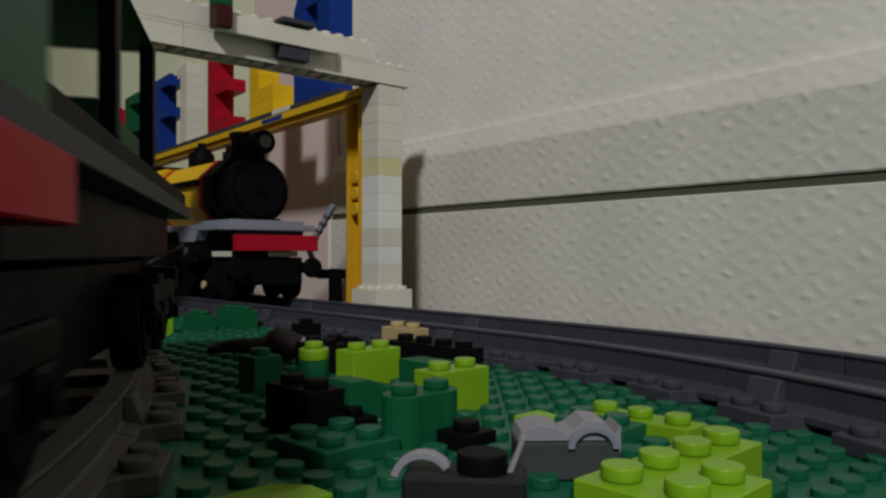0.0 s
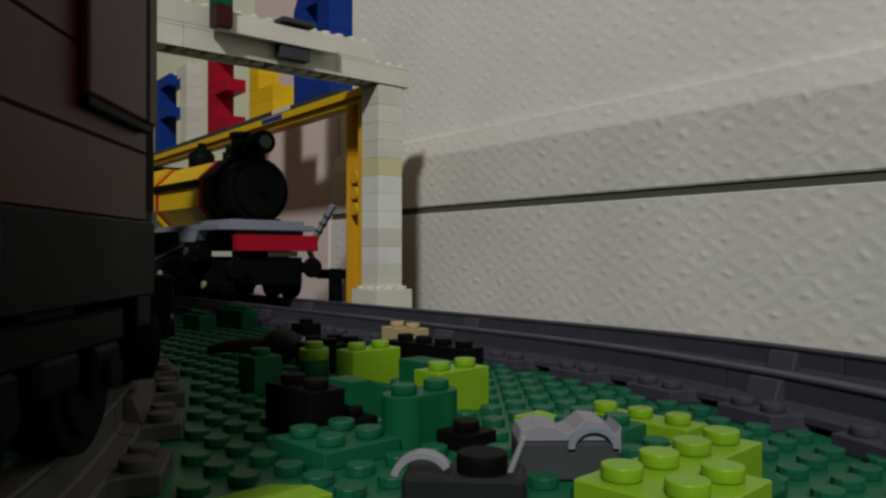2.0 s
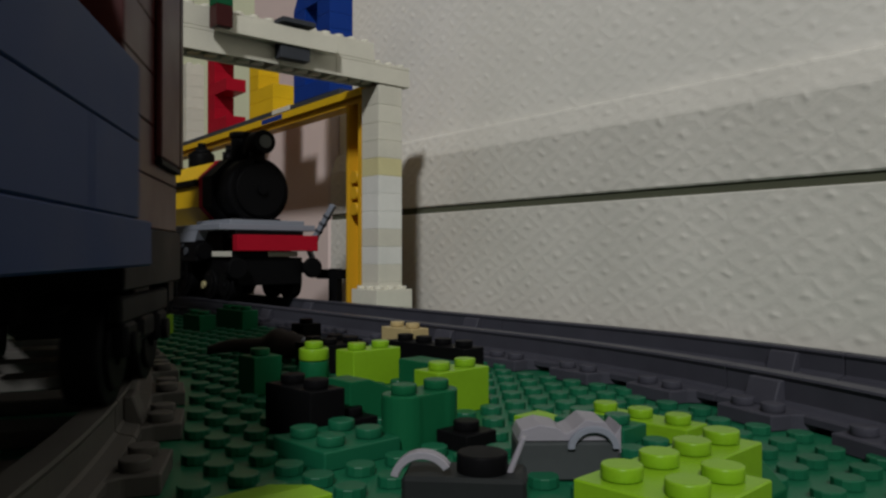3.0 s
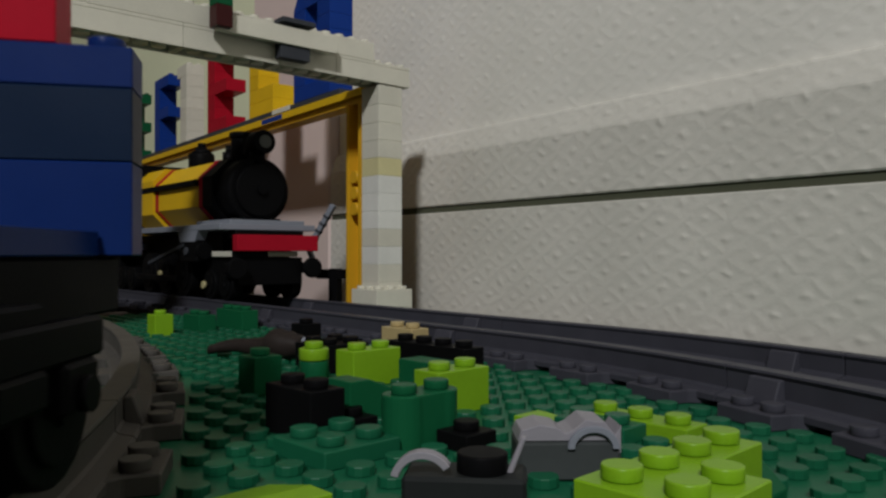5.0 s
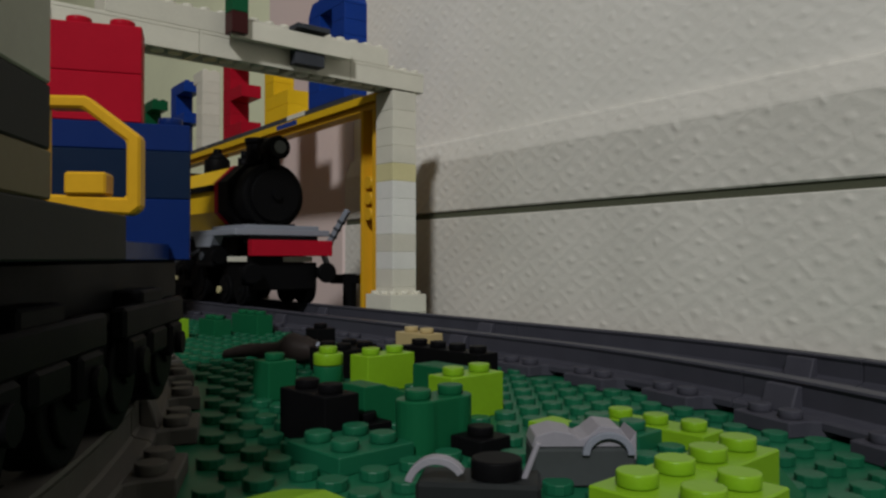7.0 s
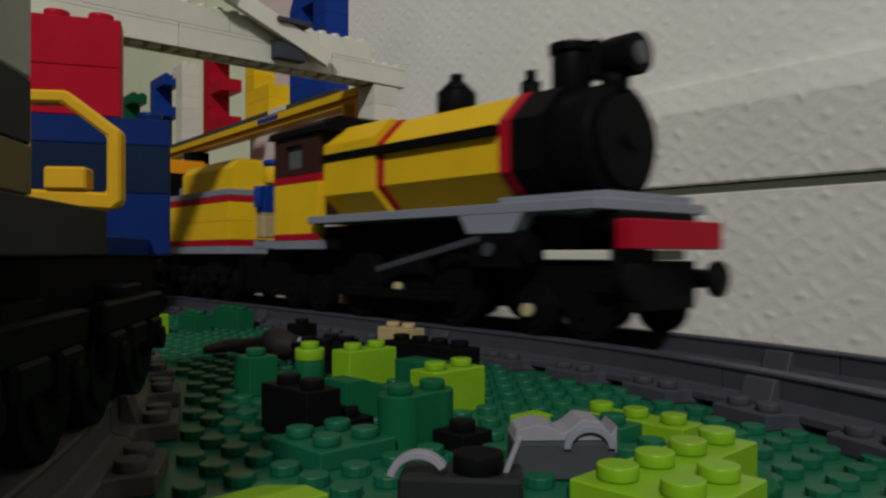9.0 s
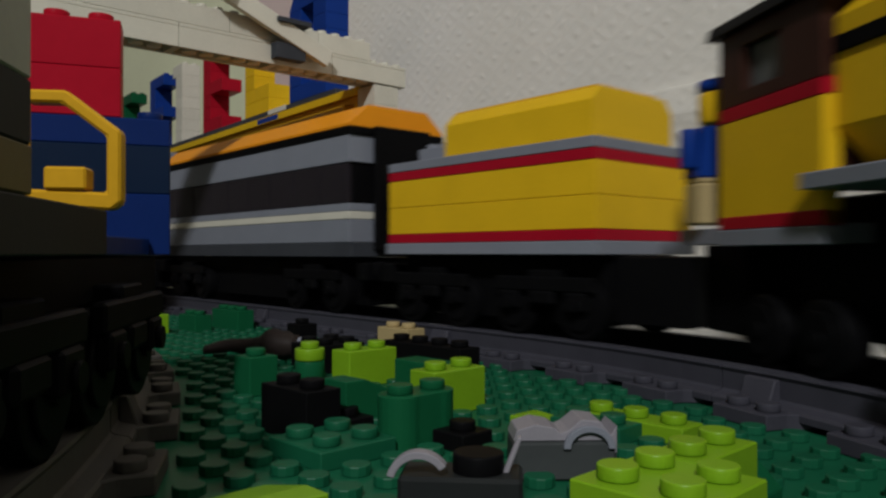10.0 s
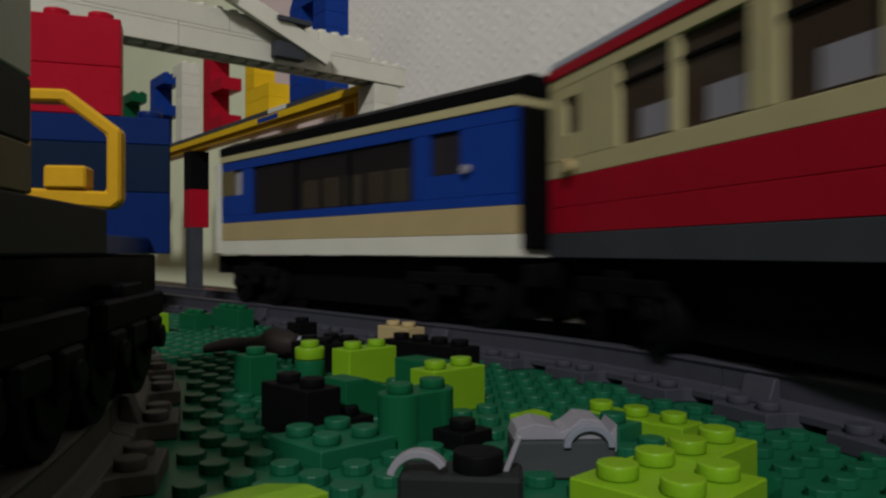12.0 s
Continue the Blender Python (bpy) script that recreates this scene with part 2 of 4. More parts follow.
def build_room():
    floor = part("floor", box(-2600, 2600, -2600, 2600, -40, -6.0, 0), CARPET, label="brown carpet floor under the layout")
    tagged(floor, category="floor", kind="structure")
    w = part("wall_east", box(-501, 2600, 7.6, 160, -6, 2380, 0), WALLPAPER, place=wall_pose(0, WALL), label="cream embossed wallpaper above the boxed skirting")
    tagged(w, category="wall", kind="structure")
    outline = [(0.5, 63.6), (0, 64.4), (0, 94.6), (0.3, 95.8), (4.4, 106.6), (5.2, 107.7), (6.2, 108.1), (7.4, 108.2), (7.4, 63.6)]
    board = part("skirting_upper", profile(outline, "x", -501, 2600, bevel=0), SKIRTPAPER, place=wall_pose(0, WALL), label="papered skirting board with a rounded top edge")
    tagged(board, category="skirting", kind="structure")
    gap = part("skirting_gap", box(-501, 2600, 1.4, 7.4, 59.6, 63.6, 0), GROOVESHADE, place=wall_pose(0, WALL), label="narrow dark groove along the skirting")
    tagged(gap, category="skirting", kind="structure")
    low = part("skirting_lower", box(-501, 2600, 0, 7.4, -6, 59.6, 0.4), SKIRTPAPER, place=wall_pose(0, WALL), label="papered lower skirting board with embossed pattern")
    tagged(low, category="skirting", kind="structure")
    door = part("door_frame", box(-640, -501.5, -1, 150, -6, 2100, 1.5), TRIMPAINT, place=wall_pose(0, WALL), label="pinkish white painted door frame")
    tagged(door, category="door frame", kind="structure")
    far = part("wall_far", box(-2600, -640.5, 60, 160, -6, 2380, 0), FARWALL, place=wall_pose(0, WALL), label="plain yellow-green painted wall beyond the door frame")
    tagged(far, category="wall", kind="structure")
    jamb = part("wall_return", box(-640.4, -501.6, 150.5, 200, -6, 2380, 0), FARWALL, place=wall_pose(0, WALL), label="plain painted wall return")
    tagged(jamb, category="wall", kind="structure")
    for name, m in (("wall_south", box(-2600, 2600, -2600, -2500, -6, 2380, 0)), ("wall_west", box(-2600, -2500, -2499, 2600, -6, 2380, 0)),
                    ("wall_north", box(-2499, 2600, 2500, 2600, -6, 2380, 0))):
        tagged(part(name, m, PLASTER, label="plain painted room wall"), category="wall", kind="structure")
    tagged(part("ceiling", box(-2600, 2600, -2600, 2600, 2381, 2440, 0), PLASTER, label="plain white ceiling"), category="ceiling", kind="structure")


build_room()


# ---- baseplate ----
def build_baseplate():
    plate = thing("baseplate", mm(0, 0, 0), "large green plastic baseplate with rows of studs on the floor", "baseplate")
    u0, u1, v0, v1 = -34, 22, -14, 30
    b = box(-4 + 8 * u0, 4 + 8 * u1, -4 - 8 * v1, 4 - 8 * v0, -1.6, 0, 0.2)
    part("plate", b, PLATEGREEN, plate, place=spot(0, 0))
    bm = bmesh.new()
    one = stud(None, 0, 0, 0, 12)
    me = bpy.data.meshes.new("one_stud")
    one.to_mesh(me)
    one.free()
    verts = np.array([v.co[:] for v in me.vertices])
    faces = [tuple(p.vertices) for p in me.polygons]
    allv, allf = [], []
    for u in range(u0, u1 + 1):
        for v in range(v0, v1 + 1):
            p = GO + 8 * (u * GU + v * GV)
            if p.y < 40 or abs(p.x) > 0.75 * p.y + 20:
                continue
            right = (p - (P0 - TN * RR)).length - RR if (p - P0).dot(TU) > 0 else (p - P0).dot(TN)
            if right > -31 or (p - LC).length < LR + 31:
                continue
            base = len(allv) * len(verts)
            allv.append(verts + (8 * u, -8 * v, 0))
            allf += [tuple(i + base for i in f) for f in faces]
    bm.free()
    studs = bpy.data.meshes.new("studs")
    studs.from_pydata((np.concatenate(allv) / 1000).tolist(), [], allf)
    studs.polygons.foreach_set("use_smooth", [False] * len(allf))
    studs.materials.append(PLATEGREEN)
    bpy.data.meshes.remove(me)
    ob = new("studs", studs)
    ob.parent = plate
    ob.matrix_basis = spot(0, 0)
    tagged(ob, kind="stuff")


build_baseplate()


# ---- tracks: sections with two rails and four ties each ----
RAILTOP = 9.8
RAIL = [(-5.2, 1.6), (-5.2, 2.9), (-4.7, 3.4), (-2.3, 4.0), (-1.8, 4.5), (-1.8, 8.4), (-2.3, 9.3), (-2.1, RAILTOP), (2.1, RAILTOP), (2.3, 9.3), (1.8, 8.4), (1.8, 4.5), (2.3, 4.0), (4.7, 3.4), (5.2, 2.9), (5.2, 1.6)]


def swept(line, s0, s1, off, steps, outline):
    b = bmesh.new()
    rings = []
    for i in range(steps + 1):
        p, h = line(s0 + (s1 - s0) * i / steps)
        n = Vector((-math.sin(h), math.cos(h)))
        rings.append([b.verts.new((*(p + n * (off + q)), z)) for q, z in outline])
    for a, c in zip(rings, rings[1:]):
        for k in range(len(outline)):
            b.faces.new((a[k], a[(k + 1) % len(outline)], c[(k + 1) % len(outline)], c[k]))
    b.faces.new(rings[0])
    b.faces.new(rings[-1])
    bmesh.ops.recalc_face_normals(b, faces=b.faces)
    return b


def tie_mesh():
    """A sleeper 8 studs long and 2 wide, waisted, with two studs at either end and a chair for each rail."""
    pts = []
    for y, w in ((-32, 7.4), (-27, 7.9), (-23.5, 10.5), (-18, 10.5), (-14, 6), (14, 6), (18, 10.5), (23.5, 10.5), (27, 7.9), (32, 7.4)):
        pts.append((w, y))
    pts += [(-w, y) for w, y in reversed(pts)]
    b = slab(pts, 0.05, 3.2, bevel=0.25)
    for x in (-4, 4):
        for y in (-28, 28):
            stud(b, x, y, 3.2, 12)
    return b


def build_track(line, s0, s1, piece, mat, label, group):
    tie = None
    s = s0
    while s < s1:
        sec = thing("track_section", mm(0, 0, 0), label, "toy track", group)
        for off in (-20, 20):
            part("rail", swept(line, s + 0.25, s + piece - 0.25, off, 10, RAIL), mat, sec)
        for off in (-20, 20):
            q, h = line(s + (13 if off < 0 else piece - 16))
            part("joint_clip", profile([(-2.0, 3.1), (1.6, 3.1), (1.6, 8.6), (0.0, 8.6)], "x", -4.2, 4.2, bevel=0.3), mat, sec, "sloping clip against the rail", mm(*(q + Vector((-math.sin(h), math.cos(h))) * (off - 3.4)), 0, 0, 0, math.degrees(h)))
        for i in range(4):
            q, h = line(s + piece * (i + 0.5) / 4)
            m = mm(q.x, q.y, 0, 0, 0, math.degrees(h))
            if tie is None:
                tie = part("tie", tie_mesh(), mat, sec, place=m)
            else:
                o = new("tie", tie.data)
                o.parent, o.matrix_basis = sec, m
        s += piece


build_track(right_line, -128 * 7 + 85 - 128, 85 - 129, 128, TRACK, "straight dark grey plastic toy track section by the wall", "sections of the track by the wall")
build_track(right_line, 85 - 128, 85 + 128 * 3.1, 128, TRACK, "curved dark grey plastic toy track section by the wall", "sections of the track by the wall")
build_track(left_track, -880, 1540, 125.66, OLDTRACK, "curved brownish grey plastic toy track section", "sections of the outer curved track")


# ---- gantry over the tracks, with its signal arm ----
COL = TN * 244.0 + TU * -336.0


def gantry_pose(across, along=0.0, z=0.0):
    """x runs across the tracks towards the open side, y along them towards the near end."""
    p = COL - TN * across + TU * along
    return mm(p.x, p.y, z, 0, 0, math.degrees(math.atan2(-TN.y, -TN.x)))


def hollow_brick(n, x, y, z, studs):
    """A brick n by 2 studs with an open underside and its row of tubes."""
    x0, x1, y0, y1, top = x - 3.9, x + 8 * n - 4.1, y - 3.9, y + 11.9, z + 10.85
    b = box(x0, x1, y0, y1, top - 1.6, top, 0.2)
    for a, c in ((y0, y0 + 1.5), (y1 - 1.5, y1)):
        box(x0, x1, a, c, z, top - 1.65, 0.15, b)
    for a, c in ((x0, x0 + 1.5), (x1 - 1.5, x1)):
        box(a, c, y0 + 1.55, y1 - 1.55, z, top - 1.65, 0.1, b)
    for i in range(1, n):
        cyl(x + 8 * i - 4, y + 4, z + 4.7, 3.2, 9.0, seg=12, bm=b)
    if studs:
        for i in range(n):
            for j in range(2):
                stud(b, x + 8 * i, y + 8 * j, top)
    return b


def build_gantry():
    g = thing("signal_gantry", gantry_pose(0), "white brick-built gantry spanning both toy tracks", "gantry")
    part("plinth_base", box(-14.2, 9.8, -12, 12, 0, 5.6, 0.2), WHITE, g, "white base under the plinth")
    part("plinth", brick(3, 3, 9.6, True, x=-10.2, y=-8, z=5.7), WHITE, g, "white plinth brick")
    for i in range(1, 13):
        b = brick(2, 2, 9.6 if i < 12 else 10.3, False, x=-6.2, y=-4, z=9.6 * i)
        part("brick", b, IVORY if i == 8 else CLEAN if i in (3, 5, 6, 7) else WHITE, g, "yellowed white brick" if i == 8 else "")
    for row, (z, n0) in enumerate(((126.4, -15.5), (137.3, 8.5))):
        x = n0
        k = 0
        while x < 150:
            n = (6, 4, 6, 8)[(k + row) % 4]
            top = row == 1 or x < 0
            b = hollow_brick(n, x + 4, -4, z, top) if row == 0 else brick(n, 2, 9.6, top, x=x + 4, y=-4, z=z)
            part("brick", b, WHITE, g)
            x += 8 * n
            k += 1
    for z in (9.6 * i for i in range(14)):
        part("brick", brick(2, 2, 9.6, False, x=176, y=-4, z=z), WHITE, g)
    part("pivot_block", box(51.5, 67.5, 8.2, 14, 128.5, 136, 0.2), DARKGREY, g, "dark grey hinge block")
    part("pivot_plate", box(50, 68, 8, 17, 145, 147.4, 0.2), DARKGREY, g, "dark grey hinge plate")
    return g


gantry = build_gantry()
arm = part("signal_arm", box(-19, 44, 0, 3.2, -4.0, 4.4, 0.2), WHITE, gantry, "white signal arm plate on its hinge")
part("arm_back", box(-14, 40, -2.2, -0.1, -3, 3, 0.2), DARKGREY, arm)
part("signal_block", brick(1, 1, 9.6, False, x=42, y=3, z=-3), DARKRED, arm, "dark red signal block")
part("signal_cap", brick(1, 1, 9.6, True, x=42, y=3, z=6.6), GREEN, arm, "dark green signal block on top")


# ---- yellow girder behind the gantry, with the brick-built sign letters standing on it ----
GIRD_OUT = 227.6


def girder_pose(along, z=0.0, out=GIRD_OUT):
    p = WU * (along - 14) + WN * out
    return mm(p.x, p.y, z, 0, 0, -math.degrees(WHEAD))


def build_girder():
    g = thing("sign_girder", girder_pose(0), "long yellow plastic girder on yellow posts carrying the sign letters", "girder")
    part("beam", box(-1100, -348, -7.9, 7.9, 123.5, 128, 0.2), YELLOW, g, "yellow beam")
    part("rib", box(-1100, -352, -5, 5, 120, 123.4, 0.2), DARKYELLOW, g, "hollow underside rib")
    part("top_plate", box(-1100, -372, -7.9, 7.9, 128.05, 131.2, 0.2), DARKGREY, g, "dark grey plate")
    part("white_plate", box(-463, -436, -8.2, 8.2, 128.3, 131.5, 0.2), WHITE, g, "white plate")
    part("blue_plate", box(-480, -448, -8.1, 8.1, 124.0, 127.4, 0.2), BLUE, g, "blue plate")
    for x in (-356, -1090):
        b = box(x - 7.9, x - 5.2, -7.9, 7.9, 0, 119.9, 0.2)
        box(x + 5.2, x + 7.9, -7.9, 7.9, 0, 119.9, 0.2, b)
        box(x - 5.3, x + 5.3, -1.5, 1.5, 0, 119.9, 0.1, b)
        for i in range(3):
            cyl(x, 0, 60 + 9 * i, 3.6, 15.6, "y", 14, b)
        part("post", b, DARKYELLOW, g, "ribbed yellow post")
    for z0, z1, mat, words in ((87.6, 119.9, BLACK, "black upper support brick"), (55.6, 87.5, RED, "red middle support brick"), (3.2, 55.5, DARKGREY, "dark grey lower support brick")):
        k = 1 if z0 > 50 else 0
        part("support_brick", box(-630 + 5 * (1 - k), -614, -8, 8 - 5 * (1 - k), z0, z1, 0.3), mat, g, words)
    part("support_foot", box(-634, -610, -12, 12, 0, 3.1, 0.2), RED, g, "red foot plate")


build_girder()

# each letter: rows of bricks from the foot up, in stud columns
SHAPES = {
    "A": ["X..X", "X..X", "X..X", "XXXX", "X..X", "X..X", "<XX>"],
    "K": ["X..X", "X..X", "X.X.", "XX..", "X.X.", "X..X", "X..X"],
    "E": ["XXXXX", "XX...", "XX...", "XXXXX", "XX...", "XX...", "XXXXX"],
    "F": ["XX....", "XX....", "XX....", "XXXXX.", "XX....", "XX....", "XXXXX."],
    "I": [".XX", ".XX", ".XX", ".XX", ".XX", ".XX", "XXX"],
    "L": ["XXXXX", "XXXXX", "XX...", "XX...", "XX...", "XX...", "XX..."],
    "D": ["XXXXXX", "XX..XX", "XX..XX", "XX..XX", "XX..XX", "XX..XX", "<XXXX>"],
}


def build_letter(shape, along, mat, colour):
    t = thing("sign_letter", girder_pose(along, 131.2), f"brick-built {colour} block letter standing on the girder", "letter", "letters of the sign")
    rows = SHAPES[shape]
    for r, row in enumerate(rows):
        c = 0
        while c < len(row):
            if row[c] == "X":
                n = 1
                while c + n < len(row) and row[c + n] == "X":
                    n += 1
                part("brick", brick(n, 2, 9.6, r == len(rows) - 1, x=8 * c + 4, y=-4, z=9.6 * r), mat, t)
                c += n
                continue
            if row[c] in "<>":
                o = [(0, 0), (7.9, 0), (7.9, 9.5), (5.5, 9.5), (0, 1.6)]
                if row[c] == ">":
                    o = [(8 - a, b) for a, b in reversed(o)]
                part("slope_brick", profile([(8 * c + a, 9.6 * r + b) for a, b in o], "y", -7.9, 7.9), mat, t)
            c += 1


for shape, along, mat, colour in (("D", -431, BLUE, "blue"), ("L", -501.5, YELLOW, "yellow"), ("E", -585, RED, "red"), ("I", -659, WHITE, "white"),
                                  ("F", -725, BLUE, "blue"), ("E", -828, GREEN, "green"), ("K", -920, RED, "red"), ("A", -1012, YELLOW, "yellow")):
    build_letter(shape, along, mat, colour)


def build_point_lever():
    t = thing("point_lever", mm(-62.5, 438, 0, 0, 0, -24), "grey and black point lever standing beside the track", "lever")
    part("stand", box(-3, 3, -3, 3, -5.9, 26, 0.4), BLACK, t, "black stand")
    part("bar", box(-12, 6, -2.5, 2.5, 20, 25.5, 0.4), BLACK, t, "black crossbar")
    o = part("handle", box(-1.6, 1.6, -1.6, 1.6, 0, 30, 0.4), GREY, t, "grey lever handle", mm(-18, 0, 38, 0, 34, 0))
    for i in range(4):
        part("band", box(-1.8, 1.8, -1.8, 1.8, 6 + 5 * i, 7.6 + 5 * i, 0.1), DARKGREY, o)
    part("link", box(-1.4, 1.4, -1.4, 1.4, 0, 22, 0.3), GREY, t, "grey link", mm(-11, 0, 21, 0, -24, 0))


build_point_lever()


# ---- loose bricks on the baseplate ----
def ground_brick(u, v, nu, nv, h, mat, label, name="toy_brick", z=0.0, studs=True, group="loose bricks on the baseplate"):
    """Covers nu by nv studs from (u, v) towards larger u and v."""
    t = part(name, brick(nu, nv, h, studs, x=0, y=-8 * (nv - 1)), mat, place=spot(u, v, z))
    return tagged(t, label, "toy brick", group)


def slope_brick(u, v, nu, nv, h, mat, label, side="v", flip=False, z=0.0):
    L = 8 * (nu if side == "u" else nv)
    o = [(-4, 0), (L - 4, 0), (L - 4, h), (L - 9 if L > 8 else L - 6, h), (-4, 1.6)]
    if flip:
        o = [(L - 8 - a, b) for a, b in reversed(o)]
    if side == "u":
        b = profile(o, "y", -4 - 8 * (nv - 1) + 0.1, 3.9)
    else:
        o2 = [(-a, c) for a, c in o]
        b = profile(o2[::-1], "x", -3.9, 8 * nu - 4.1)
    t = part("slope_brick", b, mat, place=spot(u, v, z))
    return tagged(t, label, "toy brick", "loose bricks on the baseplate")


def build_ground_bricks():
    # ribbed log brick
    ring = []
    for c, a0 in ((0, -20), (-8, 160)):
        ring += [(4.05 * math.cos(radians(a0 + 220 * i / 12)), c + 4.05 * math.sin(radians(a0 + 220 * i / 12))) for i in range(13)]
    b = slab(ring, 0, 9.6, bevel=0.2)
    for k in range(2):
        stud(b, 0, -8 * k, 9.6)
    tagged(part("log_brick", b, GREEN, place=spot(5, 8)), "dark green ribbed log brick with two studs", "toy brick", "loose bricks on the baseplate")
    ground_brick(-2, 4, 1, 2, 9.6, LIME, "lime green two-stud brick on the baseplate")
    ground_brick(3, 5, 1, 2, 9.6, LIME, "lime green two-stud brick beside a green slope")
    ground_brick(2, 10, 2, 1, 9.6, BLACK, "black two-stud brick on the baseplate")
    ground_brick(2, 9, 2, 1, 3.2, BLACK, "black plate behind the black brick")
    ground_brick(-3, 8, 1, 1, 9.6, GREEN, "dark green single-stud brick")
    ground_brick(-11, 1, 1, 1, 9.6, BLACK, "black single-stud brick near the track")
    ground_brick(-3, 2, 4, 1, 9.6, BLACK, "long black four-stud brick")
    ground_brick(-7, -1, 2, 1, 9.6, TAN, "beige two-stud brick near the track", z=0)
    ground_brick(-6, 3, 2, 2, 8.2, BLACK, "black brick between the lime bricks")
    ground_brick(4, 10, 2, 2, 3.2, PLATEGREEN, "green two-by-two plate on the studs", "toy_plate")
    ground_brick(7, 4, 3, 1, 3.2, LIME, "lime green three-stud plate", "toy_plate")
    ground_brick(7, 5, 2, 1, 3.2, PLATEGREEN, "green two-stud plate on the baseplate", "toy_plate")
    ground_brick(12, 8, 1, 2, 9.6, LIME, "lime green two-stud brick beside a slope")
    ground_brick(12, 10, 2, 2, 9.6, LIME, "lime green two-by-two brick beside a slope")
    slope_brick(12, 7, 1, 1, 7.6, GREEN, "dark green slope brick beside the lime bricks", "u", True)
    slope_brick(2.5, 6.5, 1, 3, 9.6, GREEN, "dark green slope brick in front of the lime brick", "v")
    ground_brick(0, 4, 2, 1, 8.0, GREEN, "green smooth-topped brick between the lime bricks", studs=False)
    slope_brick(6.4, 13.5, 2, 2, 4.0, LIME, "lime green low slope plate on the studs", "u", False)
    slope_brick(5.9, 5.2, 1, 1, 2.2, LIME, "lime green thin slope plate", "u", True)
    ground_brick(-20.6, 3.6, 1, 1, 9.6, LIME, "lime green single-stud brick far along the plate")
    ground_brick(-22, 1, 2, 1, 8.0, GREEN, "dark green two-stud brick far along the plate")
    ground_brick(-22, -1, 3, 1, 9.6, GREEN, "dark green three-stud brick far along the plate")
    # round bricks
    b = cyl(0, 0, 3.4, 3.9, 6.6, seg=20, bevel=0.3)
    top = cyl(0, 0, 8.4, 3.9, 3.1, seg=20, bevel=0.3)
    cyl(0, 0, 10.8, 2.4, 1.7, seg=16, bm=top, bevel=0.2)
    t = thing("round_brick", spot(-3, 6), "dark green round brick with a lime cap", "toy brick", "loose bricks on the baseplate")
    part("body", b, GREEN, t)
    part("cap", top, LIME, t, "lime cap")
    # gnarled brown branch with a hollow stud at its thick end
    b = bmesh.new()
    rng = random.Random(7)
    rings = []
    for i in range(17):
        f = i / 16
        r = 1.5 + 3.0 * f + 1.7 * math.exp(-((f - 0.72) / 0.12) ** 2) - 1.2 * max(0.0, f - 0.9) * 10
        zc = r * 0.92 + 0.9 * math.sin(7 * f)
        rings.append([b.verts.new((-17 + 34 * f, 1.6 * math.sin(5 * f) + r * math.cos(a) * (1 + rng.uniform(-0.1, 0.1)), max(0.0, zc + r * math.sin(a) * (1 + rng.uniform(-0.1, 0.1))))) for a in (2 * math.pi * k / 12 for k in range(12))])
    for p, q in zip(rings, rings[1:]):
        for k in range(12):
            b.faces.new((p[k], p[(k + 1) % 12], q[(k + 1) % 12], q[k]))
    b.faces.new(rings[0])
    b.faces.new(rings[-1])
    bmesh.ops.recalc_face_normals(b, faces=b.faces)
    branch = thing("toy_branch", mm(-60, 243, 1.9, 0, 0, -14), "gnarled brown plastic branch piece lying on the studs", "branch", "loose bricks on the baseplate")
    part("wood", smooth(b), DIRT, branch)
    part("end_ring", cyl(17.2, -1.4, 4.6, 2.1, 1.6, "x", 14, bevel=0.3), GREY, branch, "small grey ring on the thick end")
    # grey rock pieces with pale arched ends
    b = box(-4, 12, -4, 4, 0, 7.2, 0.6)
    pale = profile([(-4, 7.25), (-3.4, 9.2), (-0.5, 10.2), (2.2, 9.6), (3.4, 8.6), (4.6, 9.2), (6.5, 11.0), (9.5, 10.6), (11, 8.2), (12, 10.0), (12, 5.0), (10.2, 5.0), (10, 7.25)], "y", -3.8, 3.8)
    r = thing("rock_piece", spot(8, 9), "grey plastic rock piece with a pale grey top and an arch", "toy rock", "grey rock pieces")
    r.matrix_basis = mm(15.2, 119, 0, 0, 0, 2) @ Matrix.Diagonal((1, 1, 0.86, 1))
    part("base", b, STONE, r)
    part("top", pale, LIGHTGREY, r, "pale grey moulded top")
    def arc(cx, cz, r0, r1, y0, y1, a0=0, a1=180, n=16):
        pts = [(cx + r1 * math.cos(radians(a0 + (a1 - a0) * i / n)), cz + r1 * math.sin(radians(a0 + (a1 - a0) * i / n))) for i in range(n + 1)]
        pts += [(cx + r0 * math.cos(radians(a1 - (a1 - a0) * i / n)), cz + r0 * math.sin(radians(a1 - (a1 - a0) * i / n))) for i in range(n + 1)]
        return profile(pts, "y", y0, y1, bevel=0.12)

    ring = arc(7.6, 6.0, 2.9, 4.0, -4.7, -3.7)
    part("arch", ring, GREY, r, "grey arch rim")
    r2 = thing("rock_piece", mm(-1, 100, 0, 0, 0, -6), "dark grey plastic rock piece with a pale curved rim", "toy rock", "grey rock pieces")
    part("base", box(-4, 12, -4, 4, 0, 6.4, 0.5), DARKSTONE, r2)
    rim = arc(-1.2, 5.4, 3.3, 4.3, -4.2, -2.2, 35, 165)
    part("rim", rim, LIGHTGREY, r2, "pale grey curved rim")
    part("knob", cyl(6.2, 0, 7.4, 3.4, 3.0, seg=18, bevel=0.3), BLACK, r2, "black round knob")
    part("spike", profile([(9.4, 6.3), (10.2, 6.3), (12.0, 11.0), (11.3, 11.0)], "y", -0.8, 0.8), LIGHTGREY, r2, "thin pale grey spike")
